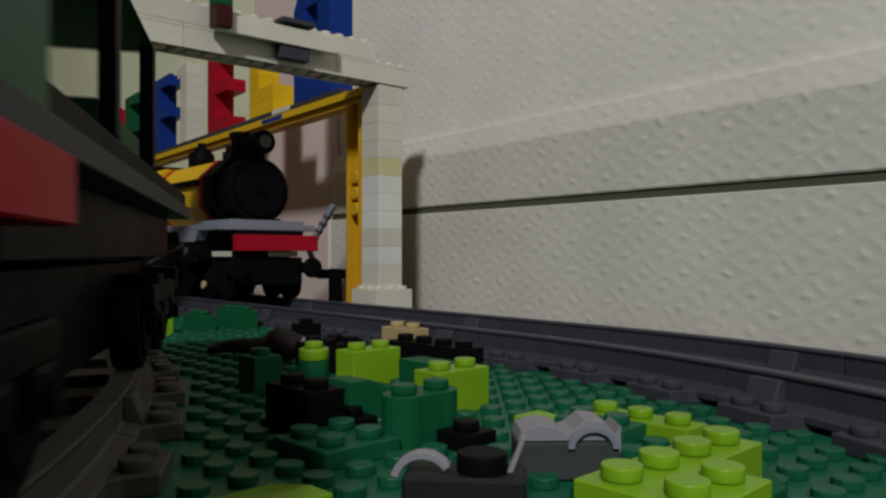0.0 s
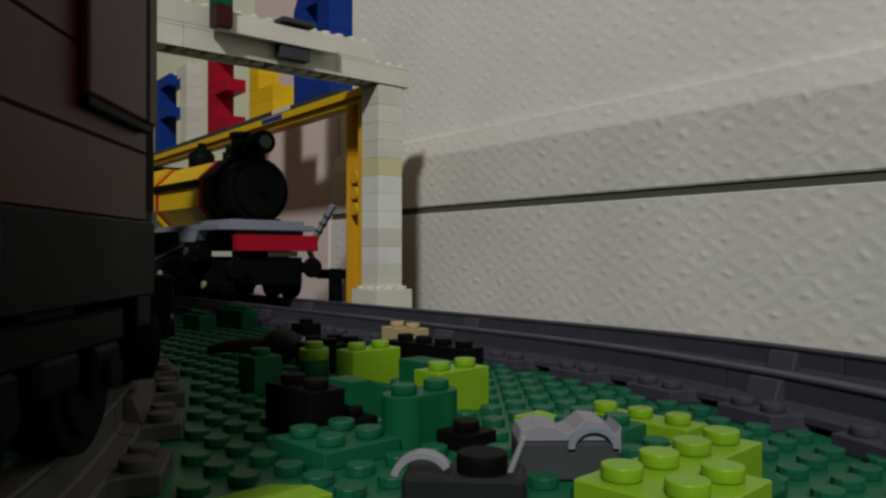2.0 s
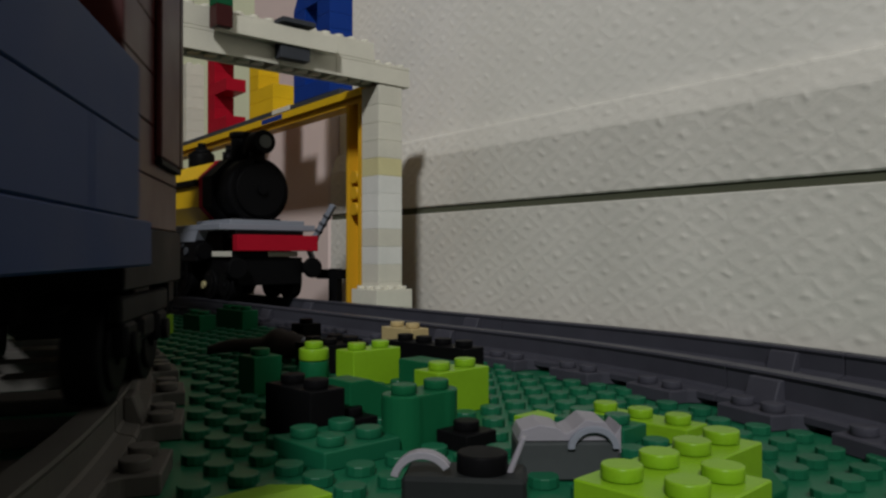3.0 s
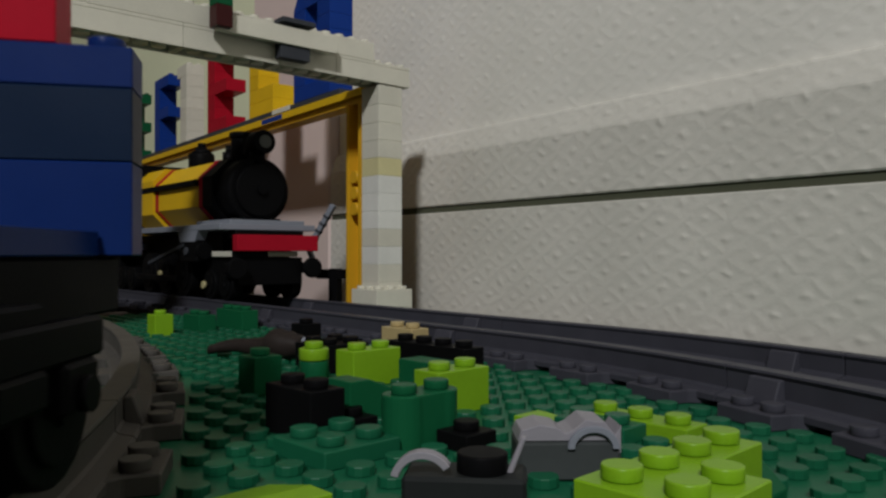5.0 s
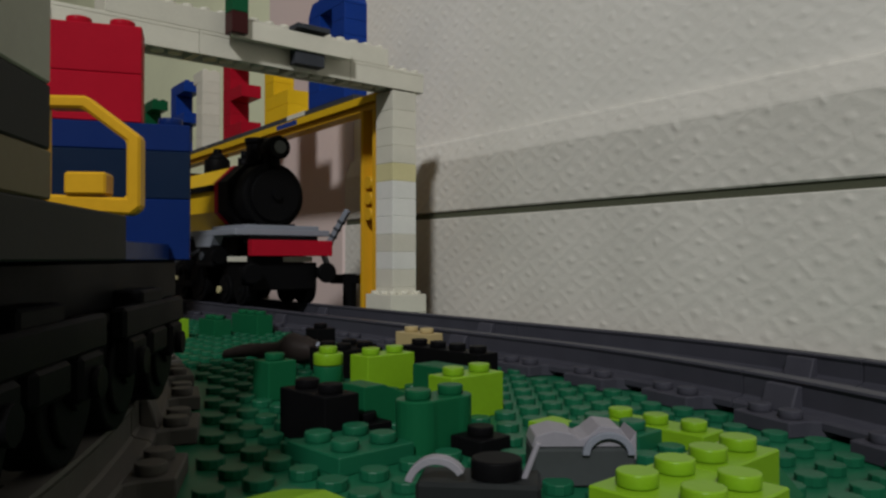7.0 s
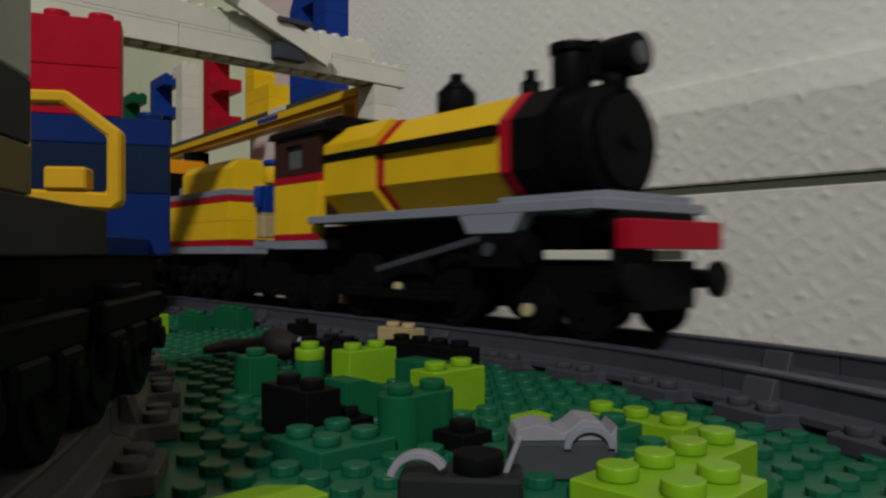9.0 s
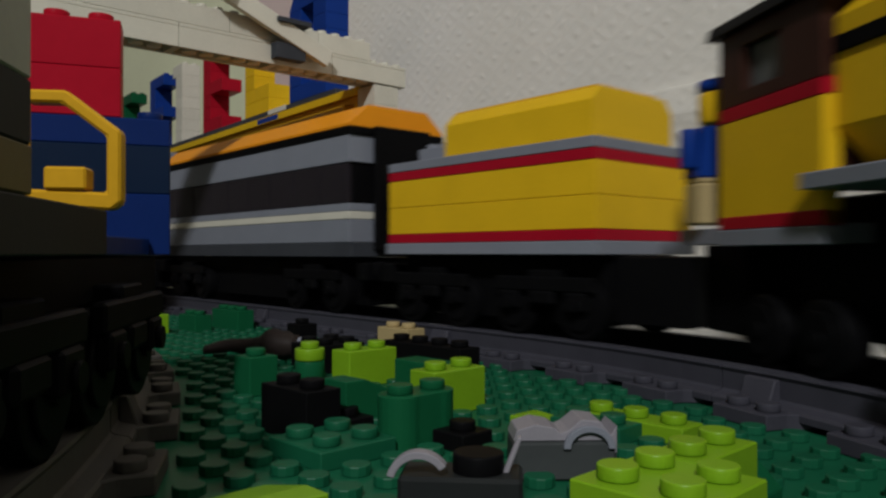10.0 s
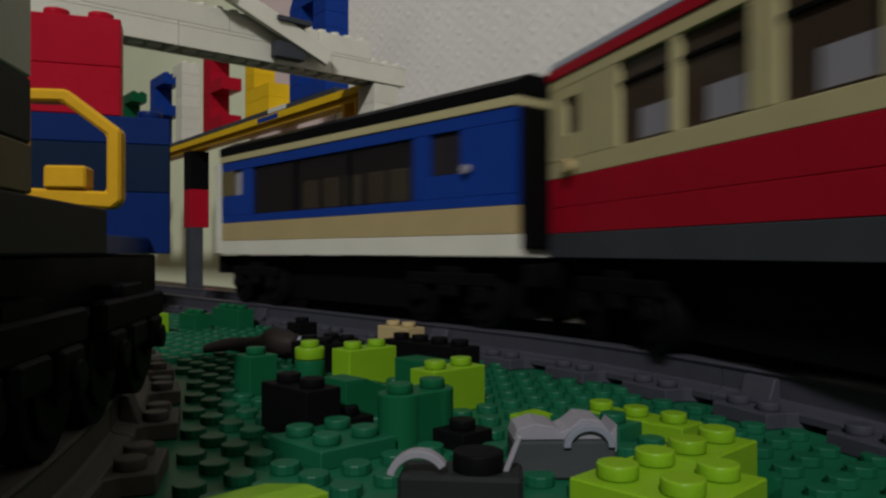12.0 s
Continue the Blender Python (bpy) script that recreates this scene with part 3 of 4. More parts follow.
    ground_brick(6, 8, 1, 1, 3.2, BLACK, "small black plate behind the rocks")


build_ground_bricks()


# ---- rolling stock: x forwards, z from the baseplate ----
def wheel_mesh(r, w=6.0):
    b = cyl(0, 0, 0, r, w, "y", 20, bevel=0.5)
    cyl(0, -w / 2 - 0.4, 0, r * 0.72, 0.9, "y", 18, b, bevel=0.3)
    cyl(0, -w / 2 - 0.9, 0, r * 0.22, 1.2, "y", 10, b)
    return b


def wheel(parent, x, side, r, mat=BLACK, name="wheel"):
    w = part(name, wheel_mesh(r), mat, parent, place=mm(x, side * 17.6, RAILTOP + r, 0, 0, 0 if side < 0 else 180))
    return w


def bogie(car, x, wheels=(-16, 16), r=8.6):
    """A black truck: bolster, two side frames with axle boxes, and its wheels."""
    b = box(min(wheels) - 8, max(wheels) + 8, -9, 9, 24, 31.5, 0.4)
    box(-6, 6, -22.5, 22.5, 26, 30, 0.4, b)
    t = part("bogie", b, BLACK, car, place=mm(x, 0, 0))
    for s in (-1, 1):
        f = box(min(wheels) - 6, max(wheels) + 6, s * 22.2 - 1.2, s * 22.2 + 1.2, 23.5, 28, 0.5)
        box(-5, 5, s * 22.4 - 1.3, s * 22.4 + 1.3, 19.5, 24, 0.8, f)
        for w in wheels:
            box(w - 4, w + 4, s * 22.4 - 1.3, s * 22.4 + 1.3, 18, 23.6, 0.6, f)
            cyl(w, s * 24.0, 20, 2.0, 1.4, "y", 10, f)
        part("side_frame", f, BLACK, t)
    for w in wheels:
        for s in (-1, 1):
            wheel(t, w, s, r)
    return t


def coupling(car, x, d):
    b = box(min(x, x + 6 * d), max(x, x + 6 * d), -22, 22, 24, 31, 0.4)
    for s in (-1, 1):
        cyl(x + d * 6.5, s * 14, 27.5, 4.2, 3, "x", 16, b, bevel=0.4)
        cyl(x + d * 4, s * 14, 27.5, 2.0, 6, "x", 10, b)
    part("buffer_beam", b, BLACK, car)


def build_steam_engine():
    t = thing("steam_locomotive", mm(0, 0, 0), "yellow and black brick-built steam locomotive with red bands", "toy train")
    F0, FR = 96.0, -58.0
    part("buffer_beam", box(92.5, 98, -21.5, 26, 36.0, 44.4, 0.3), RED, t, "red buffer beam")
    part("beam_bracket", box(84, 92.4, -20, 20, 43, 46.9, 0.3), BLACK, t)
    part("pilot_frame", box(56, 93, -19, 19, 18, 32.6, 0.4), BLACK, t)
    part("beam_plate", box(66, 90, -21, 18, 32.9, 35.8, 0.3), WHITE, t, "white plate behind the buffer beam")
    part("hook_plate", box(90.1, 92.3, -21, -1, 29, 35.9, 0.3), BLACK, t)
    part("pilot_post", box(80, 86, -4, 4, 35.9, 46.8, 0.3), BLACK, t)
    for s in (-1, 1):
        b = cyl(95, s * 22, 27, 2.6, 7, "x", 12)
        cyl(98.5, s * 22, 27, 5.6, 3.0, "x", 20, b, bevel=0.9)
        box(88, 93, min(s * 17, s * 25), max(s * 17, s * 25), 24, 30, 0.4, b)
        part("buffer", b, BLACK, t, "round black buffer")
    f = box(FR, 91.4, -28, 28, 47, 50.2, 0.25)
    box(48, 90, -22, 22, 50.1, 52.5, 0.25, f)
    part("footplate", f, GREY, t, "blue-grey running plate")
    for s in (-1, 1):
        part("footplate_edge", profile([(40, 41), (60, 41), (64, 47), (36, 47)], "y", min(s * 22, s * 28), max(s * 22, s * 28)), GREY, t)
    part("frame", box(-92, 56, -10, 10, 17, 46.9, 0.5), BLACK, t)
    # boiler with sloped shoulders
    def hexa(w, z0, z1, k=9.0):
        return [(-w + k, z0), (w - k, z0), (w, z0 + k), (w, z1 - k), (w - k, z1), (-w + k, z1), (-w, z1 - k), (-w, z0 + k)]
    part("boiler", profile(hexa(19.5, 51, 87, 10), "x", -16, 46), YELLOW, t, "yellow boiler with sloped shoulders")
    part("firebox", profile(hexa(21.5, 51, 88, 8), "x", -56, -20.2), YELLOW, t, "yellow firebox")
    for x0, x1 in ((-20, -16.1), (46.1, 51)):
        part("boiler_band", profile(hexa(20.0, 50.6, 87.5, 10), "x", x0, x1), RED, t, "red boiler band")
    for s in (-1, 1):
        part("boiler_stripe", box(-56, 46, min(s * 19.4, s * 22.2), max(s * 19.4, s * 22.2), 73.0, 76.2, 0.2), BLACK, t, "black stripe")
    b = profile(hexa(20, 51, 87, 10), "x", 51.1, 64)
    part("smokebox", b, BLACK, t, "black smokebox")
    b = cyl(71, 0, 69, 18.2, 18, "x", 36, bevel=1.5)
    cyl(81, 0, 69, 14.5, 2.6, "x", 32, b, bevel=0.8)
    cyl(83, 0, 69, 2.5, 2.6, "x", 12, b)
    part("smokebox_door", b, BLACK, t, "round black smokebox door")
    part("saddle", box(46, 78, -14, 14, 50, 54, 0.3), BLACK, t)
    b = cyl(60, 0, 93, 6.6, 16, seg=20, bevel=0.4)
    cyl(60, 0, 101, 7.6, 3.2, seg=20, bm=b, bevel=0.4)
    part("chimney", b, BLACK, t, "black chimney")
    b = cyl(77, 0, 87.5, 4.4, 8, seg=16)
    cyl(81, 0, 95, 6.4, 11, "x", 20, b, bevel=0.6)
    box(70, 74, -5, 5, 89, 101, 0.4, b)
    part("headlamp", b, BLACK, t, "black headlamp")
    part("headlamp_lens", cyl(86.6, 0, 95, 3.6, 1.0, "x", 20, bevel=0.4), LENS, t, "clear lens")
    b = cyl(4, 0, 91, 7.6, 10, seg=20, bevel=0.5)
    cyl(4, 0, 98, 7.4, 4.5, seg=20, bm=b, r2=3.0)
    cyl(4, 0, 101.5, 2.6, 3, seg=12, bm=b, bevel=0.4)
    part("steam_dome", b, BLACK, t, "black steam dome")
    b = cyl(42, 0, 90, 3.6, 7, seg=14)
    cyl(42, 0, 95, 2.0, 5, seg=12, bm=b)
    part("whistle", b, BLACK, t)
    # cab
    for s in (-1, 1):
        y0, y1 = min(s * 20.2, s * 24), max(s * 20.2, s * 24)
        part("cab_side", box(-94, -56.2, y0, y1, 40.4, 65.4, 0.2), YELLOW, t, "yellow lower cab side")
        part("cab_stripe", box(-94, -56.2, y0 - 0.1, y1 + 0.1, 65.5, 68.8, 0.2), RED, t, "red stripe")
        part("cab_sill", box(-94, -56.2, y0 - 0.2, y1 + 0.2, 36.6, 40.3, 0.2), GREY, t)
        part("cab_low_stripe", box(-94, -56.2, y0 - 0.15, y1 + 0.15, 40.35, 43.4, 0.2), RED, t, "red stripe")
        b = box(-94, -84, y0, y1, 68.9, 86, 0.2)
        box(-70, -56.2, y0, y1, 68.9, 86, 0.2, b)
        box(-84, -70, y0, y1, 68.9, 72, 0.2, b)
        box(-84, -70, y0, y1, 82, 86, 0.2, b)
        part("cab_window_wall", b, BROWN, t, "brown cab wall with an open window")
        part("cab_window", box(-84, -70, s * 21.5 - 0.4, s * 21.5 + 0.4, 72, 82, 0.1), LENS, t, "clear window pane")
    part("cab_front", box(-60, -56.4, -20, 20, 50, 86, 0.2), BROWN, t)
    part("cab_floor", box(-94, -60.2, -20, 20, 37, 41, 0.2), GREY, t)
    part("rear_step", box(-114, -94.2, -24, 24, 37, 41, 0.2), GREY, t, "grey rear footplate")
    part("drag_box", box(-112, -92.2, -18, 18, 15, 36.9, 0.3), BLACK, t)
    part("cab_roof", profile([(-26, 86), (26, 86), (25, 89), (17, 93), (-17, 93), (-25, 89)], "x", -97, -50), BLACK, t, "black cab roof")
    # wheels and rods
    for x in (-30, -2, 26):
        for s in (-1, 1):
            w = wheel(t, x, s, 12.6, name="driving_wheel")
            part("counterweight", box(-3, 3, -4.6, -3.4, 2.5, 7.5, 0.3), BLACK, w)
    for x in (62, 82, -62, -82):
        for s in (-1, 1):
            wheel(t, x, s, 8.0)
    for s in (-1, 1):
        y = s * 25.5
        part("side_rod", box(-34, 30, y - 1, y + 1, 18.5, 22.0, 0.4), BLACK, t, "black side rod")
        b = box(-22, 34, -0.9, 0.9, -1.2, 1.2, 0.4)
        o = part("main_rod", b, DARKGREY, t, "grey connecting rod")
        o.matrix_basis = mm(12, s * 27.4, 33, 0, -11, 0)
        b = box(40, 62, min(s * 20, s * 28), max(s * 20, s * 28), 30, 42, 0.8)
        cyl(63, s * 24, 36, 4.6, 3, "x", 16, b, bevel=0.4)
        part("cylinder_block", b, BLACK, t, "black steam cylinder")
        cyl_b = cyl(50, s * 28.6, 36, 2.2, 1.2, "y", 10)
        part("cylinder_stud", cyl_b, DARKGREY, t)
    for x in (-2, 62):
        for s in (-1, 1):
            part("axle_end", cyl(x, s * 23.6, RAILTOP + (12.6 if x < 0 else 8), 2.0, 1.6, "y", 12), CREAM, t, "pale axle end")
    return t


def build_tender():
    L = 48.5
    t = thing("coal_tender", mm(0, 0, 0), "yellow brick-built tender with red and grey stripes", "toy train")
    part("sill", box(-L, L, -25, 25, 34.5, 38.4, 0.2), GREY, t, "grey sill")
    part("lower_stripe", box(-L + 1, L - 1, -24.6, 24.6, 38.5, 41.7, 0.2), RED, t, "red stripe")
    b = box(-L + 1, L - 1, -24.3, 24.3, 41.8, 51.3, 0.15)
    box(-L + 1, L - 1, -24.3, 24.3, 51.4, 61.0, 0.15, b)
    part("body", b, YELLOW, t, "yellow body")
    part("upper_stripe", box(-L + 1, L - 1, -24.5, 24.5, 61.1, 64.3, 0.2), RED, t, "red stripe")
    part("grey_stripe", box(-L + 1, L - 1, -24.6, 24.6, 64.4, 67.6, 0.2), GREY, t, "grey stripe")
    part("coal_rail", profile([(-20, 67.7), (20, 67.7), (20, 79), (16.5, 83), (-16.5, 83), (-20, 79)], "x", -21, 43), YELLOW, t, "yellow sloped top")
    part("top_slat", profile([(-16.4, 82), (16.4, 82), (15, 84.2), (-15, 84.2)], "x", -21, 41), DARKYELLOW, t)
    part("rear_tank", brick(2, 3, 6.4, True, x=-L + 7, y=-8, z=67.7), GREY, t, "grey tank")
    part("underframe", box(-L + 2, L - 2, -17, 17, 14, 34.4, 0.3), BLACK, t)
    part("drawbar", box(L - 1.9, L + 22, -15, 15, 15, 34, 0.4), BLACK, t, "black drawbar housing")
    bogie(t, -26, (-13, 13))
    bogie(t, 26, (-13, 13))
    coupling(t, -L, -1)
    return t


def build_coach_a():
    """Grey express coach with an orange roof."""
    L = 100.0
    t = thing("passenger_coach", mm(0, 0, 0), "grey brick-built coach with dark windows and an orange roof", "toy train", "coaches of the yellow train")
    part("sill", box(-L, L, -24, 24, 33.4, 39.2, 0.2), DARKGREY, t, "dark grey sill")
    part("lower_panel", box(-L + 2, L - 2, -24, 24, 39.3, 48.5, 0.2), GREY, t, "grey lower panel")
    part("white_stripe", box(-L + 2, L - 2, -24.2, 24.2, 48.6, 51.7, 0.2), WHITE, t, "white stripe")
    part("waist", box(-L + 2, L - 2, -24, 24, 51.8, 54.9, 0.2), GREY, t)
    part("core", box(-L + 3, L - 3, -21.6, 21.6, 54.9, 83, 0.2), BLACK, t)
    n = 9
    for s in (-1, 1):
        for i in range(n):
            x0 = -L + 3 + i * (2 * L - 6) / n
            part("window", box(x0 + 0.4, x0 + (2 * L - 6) / n - 0.4, min(s * 21.8, s * 23.8), max(s * 21.8, s * 23.8), 55.1, 71.2, 0.3), TINTED, t, "dark tinted window")
    part("upper_panel", box(-L + 2, L - 2, -24, 24, 71.4, 82.4, 0.2), GREY, t, "grey upper panel")
    part("eaves_strip", box(-L + 1, L - 1, -24.6, 24.6, 82.5, 85.6, 0.2), BLACK, t, "black eaves strip")
    b = profile([(-24.3, 85.7), (24.3, 85.7), (24.3, 87), (15, 95), (-15, 95), (-24.3, 87)], "x", -L + 1, L - 1)
    for i in range(6):
        stud(b, -80 + i * 32, -8, 94.9)
        stud(b, -80 + i * 32, 8, 94.9)
    part("roof", b, ORANGE, t, "orange sloped roof")
    for d in (-1, 1):
        part("end_wall", box(min(d * (L + 0.1), d * (L + 3)), max(d * (L + 0.1), d * (L + 3)), -14, 14, 36, 86, 0.4), BLACK, t, "black gangway end")
        coupling(t, d * L, d)
    part("underframe", box(-L + 2, L - 2, -15, 15, 13.5, 33.1, 0.3), BLACK, t)
    bogie(t, -66)
    bogie(t, 66)
    return t


def build_coach_b():
    """Red and cream coach."""
    L = 121.0
    t = thing("passenger_coach", mm(0, 0, 0), "red and cream brick-built coach with a grey roof", "toy train", "coaches of the yellow train")
    part("sill", box(-L, L, -24, 24, 33.2, 40.6, 0.2), DARKGREY, t, "dark grey sill")
    b = box(-L + 1, L - 1, -24, 24, 40.7, 48.4, 0.15)
    box(-L + 1, L - 1, -24, 24, 48.5, 57.4, 0.15, b)
    part("lower_side", b, RED, t, "red lower side")
    wins = [(x, 24) for x in (-66, -39, -7, 28, 64)]
    for s in (-1, 1):
        y0, y1 = min(s * 20.5, s * 24), max(s * 20.5, s * 24)
        def panel(*size):
            part("side_panel", box(*size), CREAM, t, "cream side panel")

        panel(-L + 1, L - 1, y0, y1, 57.5, 62.6, 0.15)
        panel(-L + 1, L - 1, y0, y1, 84.6, 88.0, 0.15)
        edges = [-L + 1] + [e for x, w in wins for e in (x - w / 2, x + w / 2)] + [L - 1]
        doors = [(-105, 8), (102, 8)]
        for a, c in zip(edges[::2], edges[1::2]):
            hole = [x for x, w in doors if a < x < c]
            if hole:
                x = hole[0]
                panel(a, x - 4.5, y0, y1, 62.7, 84.5, 0.15)
                panel(x + 4.5, c, y0, y1, 62.7, 84.5, 0.15)
                panel(x - 4.5, x + 4.5, y0, y1, 62.7, 70, 0.1)
                panel(x - 4.5, x + 4.5, y0, y1, 81, 84.5, 0.1)
            else:
                panel(a, c, y0, y1, 62.7, 84.5, 0.15)
        for x, w in wins:
            p = part("window", box(x - w / 2 + 0.1, x + w / 2 - 0.1, s * 22 - 0.5, s * 22 + 0.5, 62.8, 84.4, 0.1), BROWNGLASS, t, "brown tinted window")
            part("blind", box(x - 3, x + w / 2 - 1, min(s * 22.7, s * 22.5), max(s * 22.7, s * 22.5), 63.5, 71, 0.05), LIGHTGREY, p, "pale seat back behind the window")
            part("window_bar", box(x - w / 2, x + w / 2, s * 22.8 - 0.5, s * 22.8 + 0.5, 78.5, 79.6, 0.1), BLACK, p)
        for x, w in doors:
            part("door_window", box(x - 4.4, x + 4.4, s * 22 - 0.5, s * 22 + 0.5, 70.1, 80.9, 0.1), TINTED, t, "small door window")
            b = cyl(x * 0.985, s * 25.2, 60, 1.8, 2.4, "y", 12)
            cyl(x * 0.985 - 3, s * 25.0, 61.5, 1.3, 2.0, "y", 10, b)
            part("door_handle", b, TAN, t, "tan door knob")
    part("core", box(-L + 2, L - 2, -19, 19, 40, 87, 0.2), BROWN, t)
    part("stripe", box(-L + 0.5, L - 0.5, -24.5, 24.5, 88.1, 91.2, 0.2), RED, t, "red cantrail stripe")
    part("roof", profile([(-24.5, 91.3), (24.5, 91.3), (23, 94), (14, 98.5), (-14, 98.5), (-23, 94)], "x", -L + 0.5, L - 0.5), GREY, t, "grey roof")
    for d in (-1, 1):
        part("end_wall", box(min(d * (L - 0.9), d * (L + 2.4)), max(d * (L - 0.9), d * (L + 2.4)), -22, 22, 36, 88, 0.4), BLACK, t, "black coach end")
        coupling(t, d * L, d)
    part("underframe", box(-L + 2, L - 2, -15, 15, 13.5, 33.1, 0.3), BLACK, t)
    bogie(t, -82)
    bogie(t, 82)
    return t


def build_coach_c():
    """Blue and tan coach with a brown picture window."""
    L = 104.0
    t = thing("passenger_coach", mm(0, 0, 0), "blue, tan and white brick-built coach with a black roof", "toy train", "coaches of the yellow train")
    part("sill", box(-L, L, -24, 24, 33.6, 40.4, 0.2), WHITE, t, "white sill")
    part("tan_band", box(-L + 1, L - 1, -24, 24, 40.5, 49.4, 0.2), TAN, t, "tan band")
    for s in (-1, 1):
        y0, y1 = min(s * 20.5, s * 24), max(s * 20.5, s * 24)
        def panel(*size):
            part("side_panel", box(*size), BLUE, t, "blue side panel")

        panel(-L + 1, L - 1, y0, y1, 49.5, 53, 0.15)
        panel(-L + 1, L - 1, y0, y1, 75.5, 80, 0.15)
        for a, c in ((-80, -70), (53, 62), (78, L - 1)):
            panel(a, c, y0, y1, 53.05, 75.45, 0.15)
        panel(-L + 1, -90, y0, y1, 53.05, 63, 0.15)
        part("rear_panel", box(-L + 1, -90, y0 - 0.1, y1 + 0.1, 63.05, 75.45, 0.15), OLIVE, t, "olive brown panel by the rear door")
        panel(62, 78, y0, y1, 53.05, 61, 0.1)
        panel(-90, -80, y0, y1, 53.05, 63, 0.1)
        part("picture_window", box(-69.9, 52.9, s * 22.6 - 0.4, s * 22.6 + 0.4, 53.1, 75.4, 0.2), SMOKED, t, "long smoked see-through window")
        for x, mat in ((-48, DARKRED), (-22, TAN), (-6, TAN), (10, CREAM), (26, TAN), (40, CREAM)):
            part("seat_back", box(x - 5.5, x + 5.5, min(s * 19.1, s * 21.2), max(s * 19.1, s * 21.2), 53.2, 66, 0.8), mat, t, "seat behind the window")
        for x in (-30, 12):
            part("window_post", box(x - 0.8, x + 0.8, min(s * 22.7, s * 23.8), max(s * 22.7, s * 23.8), 53.1, 75.4, 0.1), BLACK, t)
        part("door_window", box(62.1, 77.9, s * 22 - 0.6, s * 22 + 0.6, 61.1, 75.4, 0.2), TINTED, t, "dark door window")
        part("door_window", box(-89.9, -80.1, s * 22 - 0.6, s * 22 + 0.6, 63.1, 75.4, 0.2), LIGHTGREY, t, "pale door window")
        part("door_handle", cyl(82, s * 25, 62, 1.6, 2.2, "y", 12), LIGHTGREY, t)
    part("core", box(-L + 2, L - 2, -19, 19, 40, 80, 0.2), BROWN, t)
    part("cream_line", box(-L + 0.5, L - 0.5, -24.6, 24.6, 80.1, 83.2, 0.2), CREAM, t, "cream cantrail")
    part("roof", profile([(-24.8, 83.3), (24.8, 83.3), (24.8, 87.4), (17, 91), (-17, 91), (-24.8, 87.4)], "x", -L + 0.5, L - 0.5), BLACK, t, "black roof")
    part("front_end", box(L - 0.9, L + 2, -22, 22, 36, 80, 0.4), BLACK, t, "black coach end")
    part("rear_end", box(-L - 7, -L - 0.1, -24, 24, 34, 80, 0.4), WHITE, t, "white coach end")
    coupling(t, L, 1)
    part("tail_beam", box(-L - 11, -L - 6.9, -20, 20, 24, 33, 0.3), BLACK, t)
    part("underframe", box(-L + 2, L - 2, -15, 15, 13.5, 33.1, 0.3), BLACK, t)
    bogie(t, -70)
    bogie(t, 70)
    return t


engine = build_steam_engine()
tender = build_tender()
coach_a, coach_b, coach_c = build_coach_a(), build_coach_b(), build_coach_c()


def driver_mesh():
    b = box(-3.8, 3.8, -7.6, -0.2, 41, 51.5, 0.6)
    box(-3.8, 3.8, 0.2, 7.6, 41, 51.5, 0.6, b)
    profile([(-7.8, 53), (7.8, 53), (6, 65.5), (-6, 65.5)], "x", -3.8, 3.8, b)
    box(-3.6, 3.6, -7.4, 7.4, 51.5, 53, 0.3, b)
    for s in (-1, 1):
        cyl(0.8, s * 8.6, 60, 2.2, 10, "z", 12, b, bevel=0.6)
    cyl(0, 0, 70.5, 5.0, 8.5, "z", 18, b, bevel=1.2)
    cyl(0, 0, 76.2, 5.4, 3.2, "z", 18, b, bevel=1.2)
    return b


driver = part("toy_driver", driver_mesh(), BLUE, label="small blue plastic toy figure standing on the footplate")
tagged(driver, category="toy figure")
for m in (TAN, YELLOW):
    driver.data.materials.append(m)
for f in driver.data.polygons:
    f.material_index = 1 if f.center.z < 0.0525 else 2 if 0.0662 < f.center.z < 0.0744 else 0
# ---- the other train ----
def build_green_engine():
    L = 100.0
    t = thing("green_locomotive", mm(0, 0, 0), "dark green brick-built locomotive with a red skirt", "toy train")
    part("skirt", box(-L, -50, -27, 27, 37.6, 44.6, 0.3), RED, t, "red skirt")
    part("sill", box(-L, L, -26, 26, 44.7, 48, 0.2), DARKGREY, t, "dark grey sill")
    shape = [(-25, 48.1), (25, 48.1), (25, 75), (17, 92), (-17, 92), (-25, 75)]
    part("body", profile(shape, "x", -L + 2, -52), GREEN, t, "dark green cab body")
    part("roof", profile([(-25, 75), (25, 75), (17, 92), (-17, 92)], "x", -51.9, 30), GREEN, t, "dark green cab roof")
    for s in (-1, 1):
        y0, y1 = min(s * 22.5, s * 25), max(s * 22.5, s * 25)
        part("lower_side", box(-51.9, L - 4, y0, y1, 48.1, 51.5, 0.2), BLACK, t, "black lower cab side")
        for x in (-14, 26):
            part("window_post", box(x - 2, x + 2, y0, y1, 51.6, 74.9, 0.2), BLACK, t, "black window post")
        part("stripe", box(-L + 1.8, -52, s * 25 - 0.4, s * 25 + 0.4, 69.5, 72.5, 0.1), BLACK, t, "black stripe")
    part("rear_stripe", box(-L + 1.5, -L + 2.2, -25, 25, 69.5, 72.5, 0.1), BLACK, t, "black stripe")
    part("deck_frame", box(-49.9, L - 2, -20, 20, 34, 44.6, 0.3), BLACK, t, "black frame")
    part("bonnet", box(31, L - 4, -14, 14, 48.1, 66, 0.4), GREEN, t, "dark green bonnet")
    coupling(t, -L, -1)
    coupling(t, L, 1)
    part("underframe", box(-L + 4, L - 4, -13, 13, 14, 33, 0.4), BLACK, t)
    bogie(t, -62)
    bogie(t, 62)
    return t


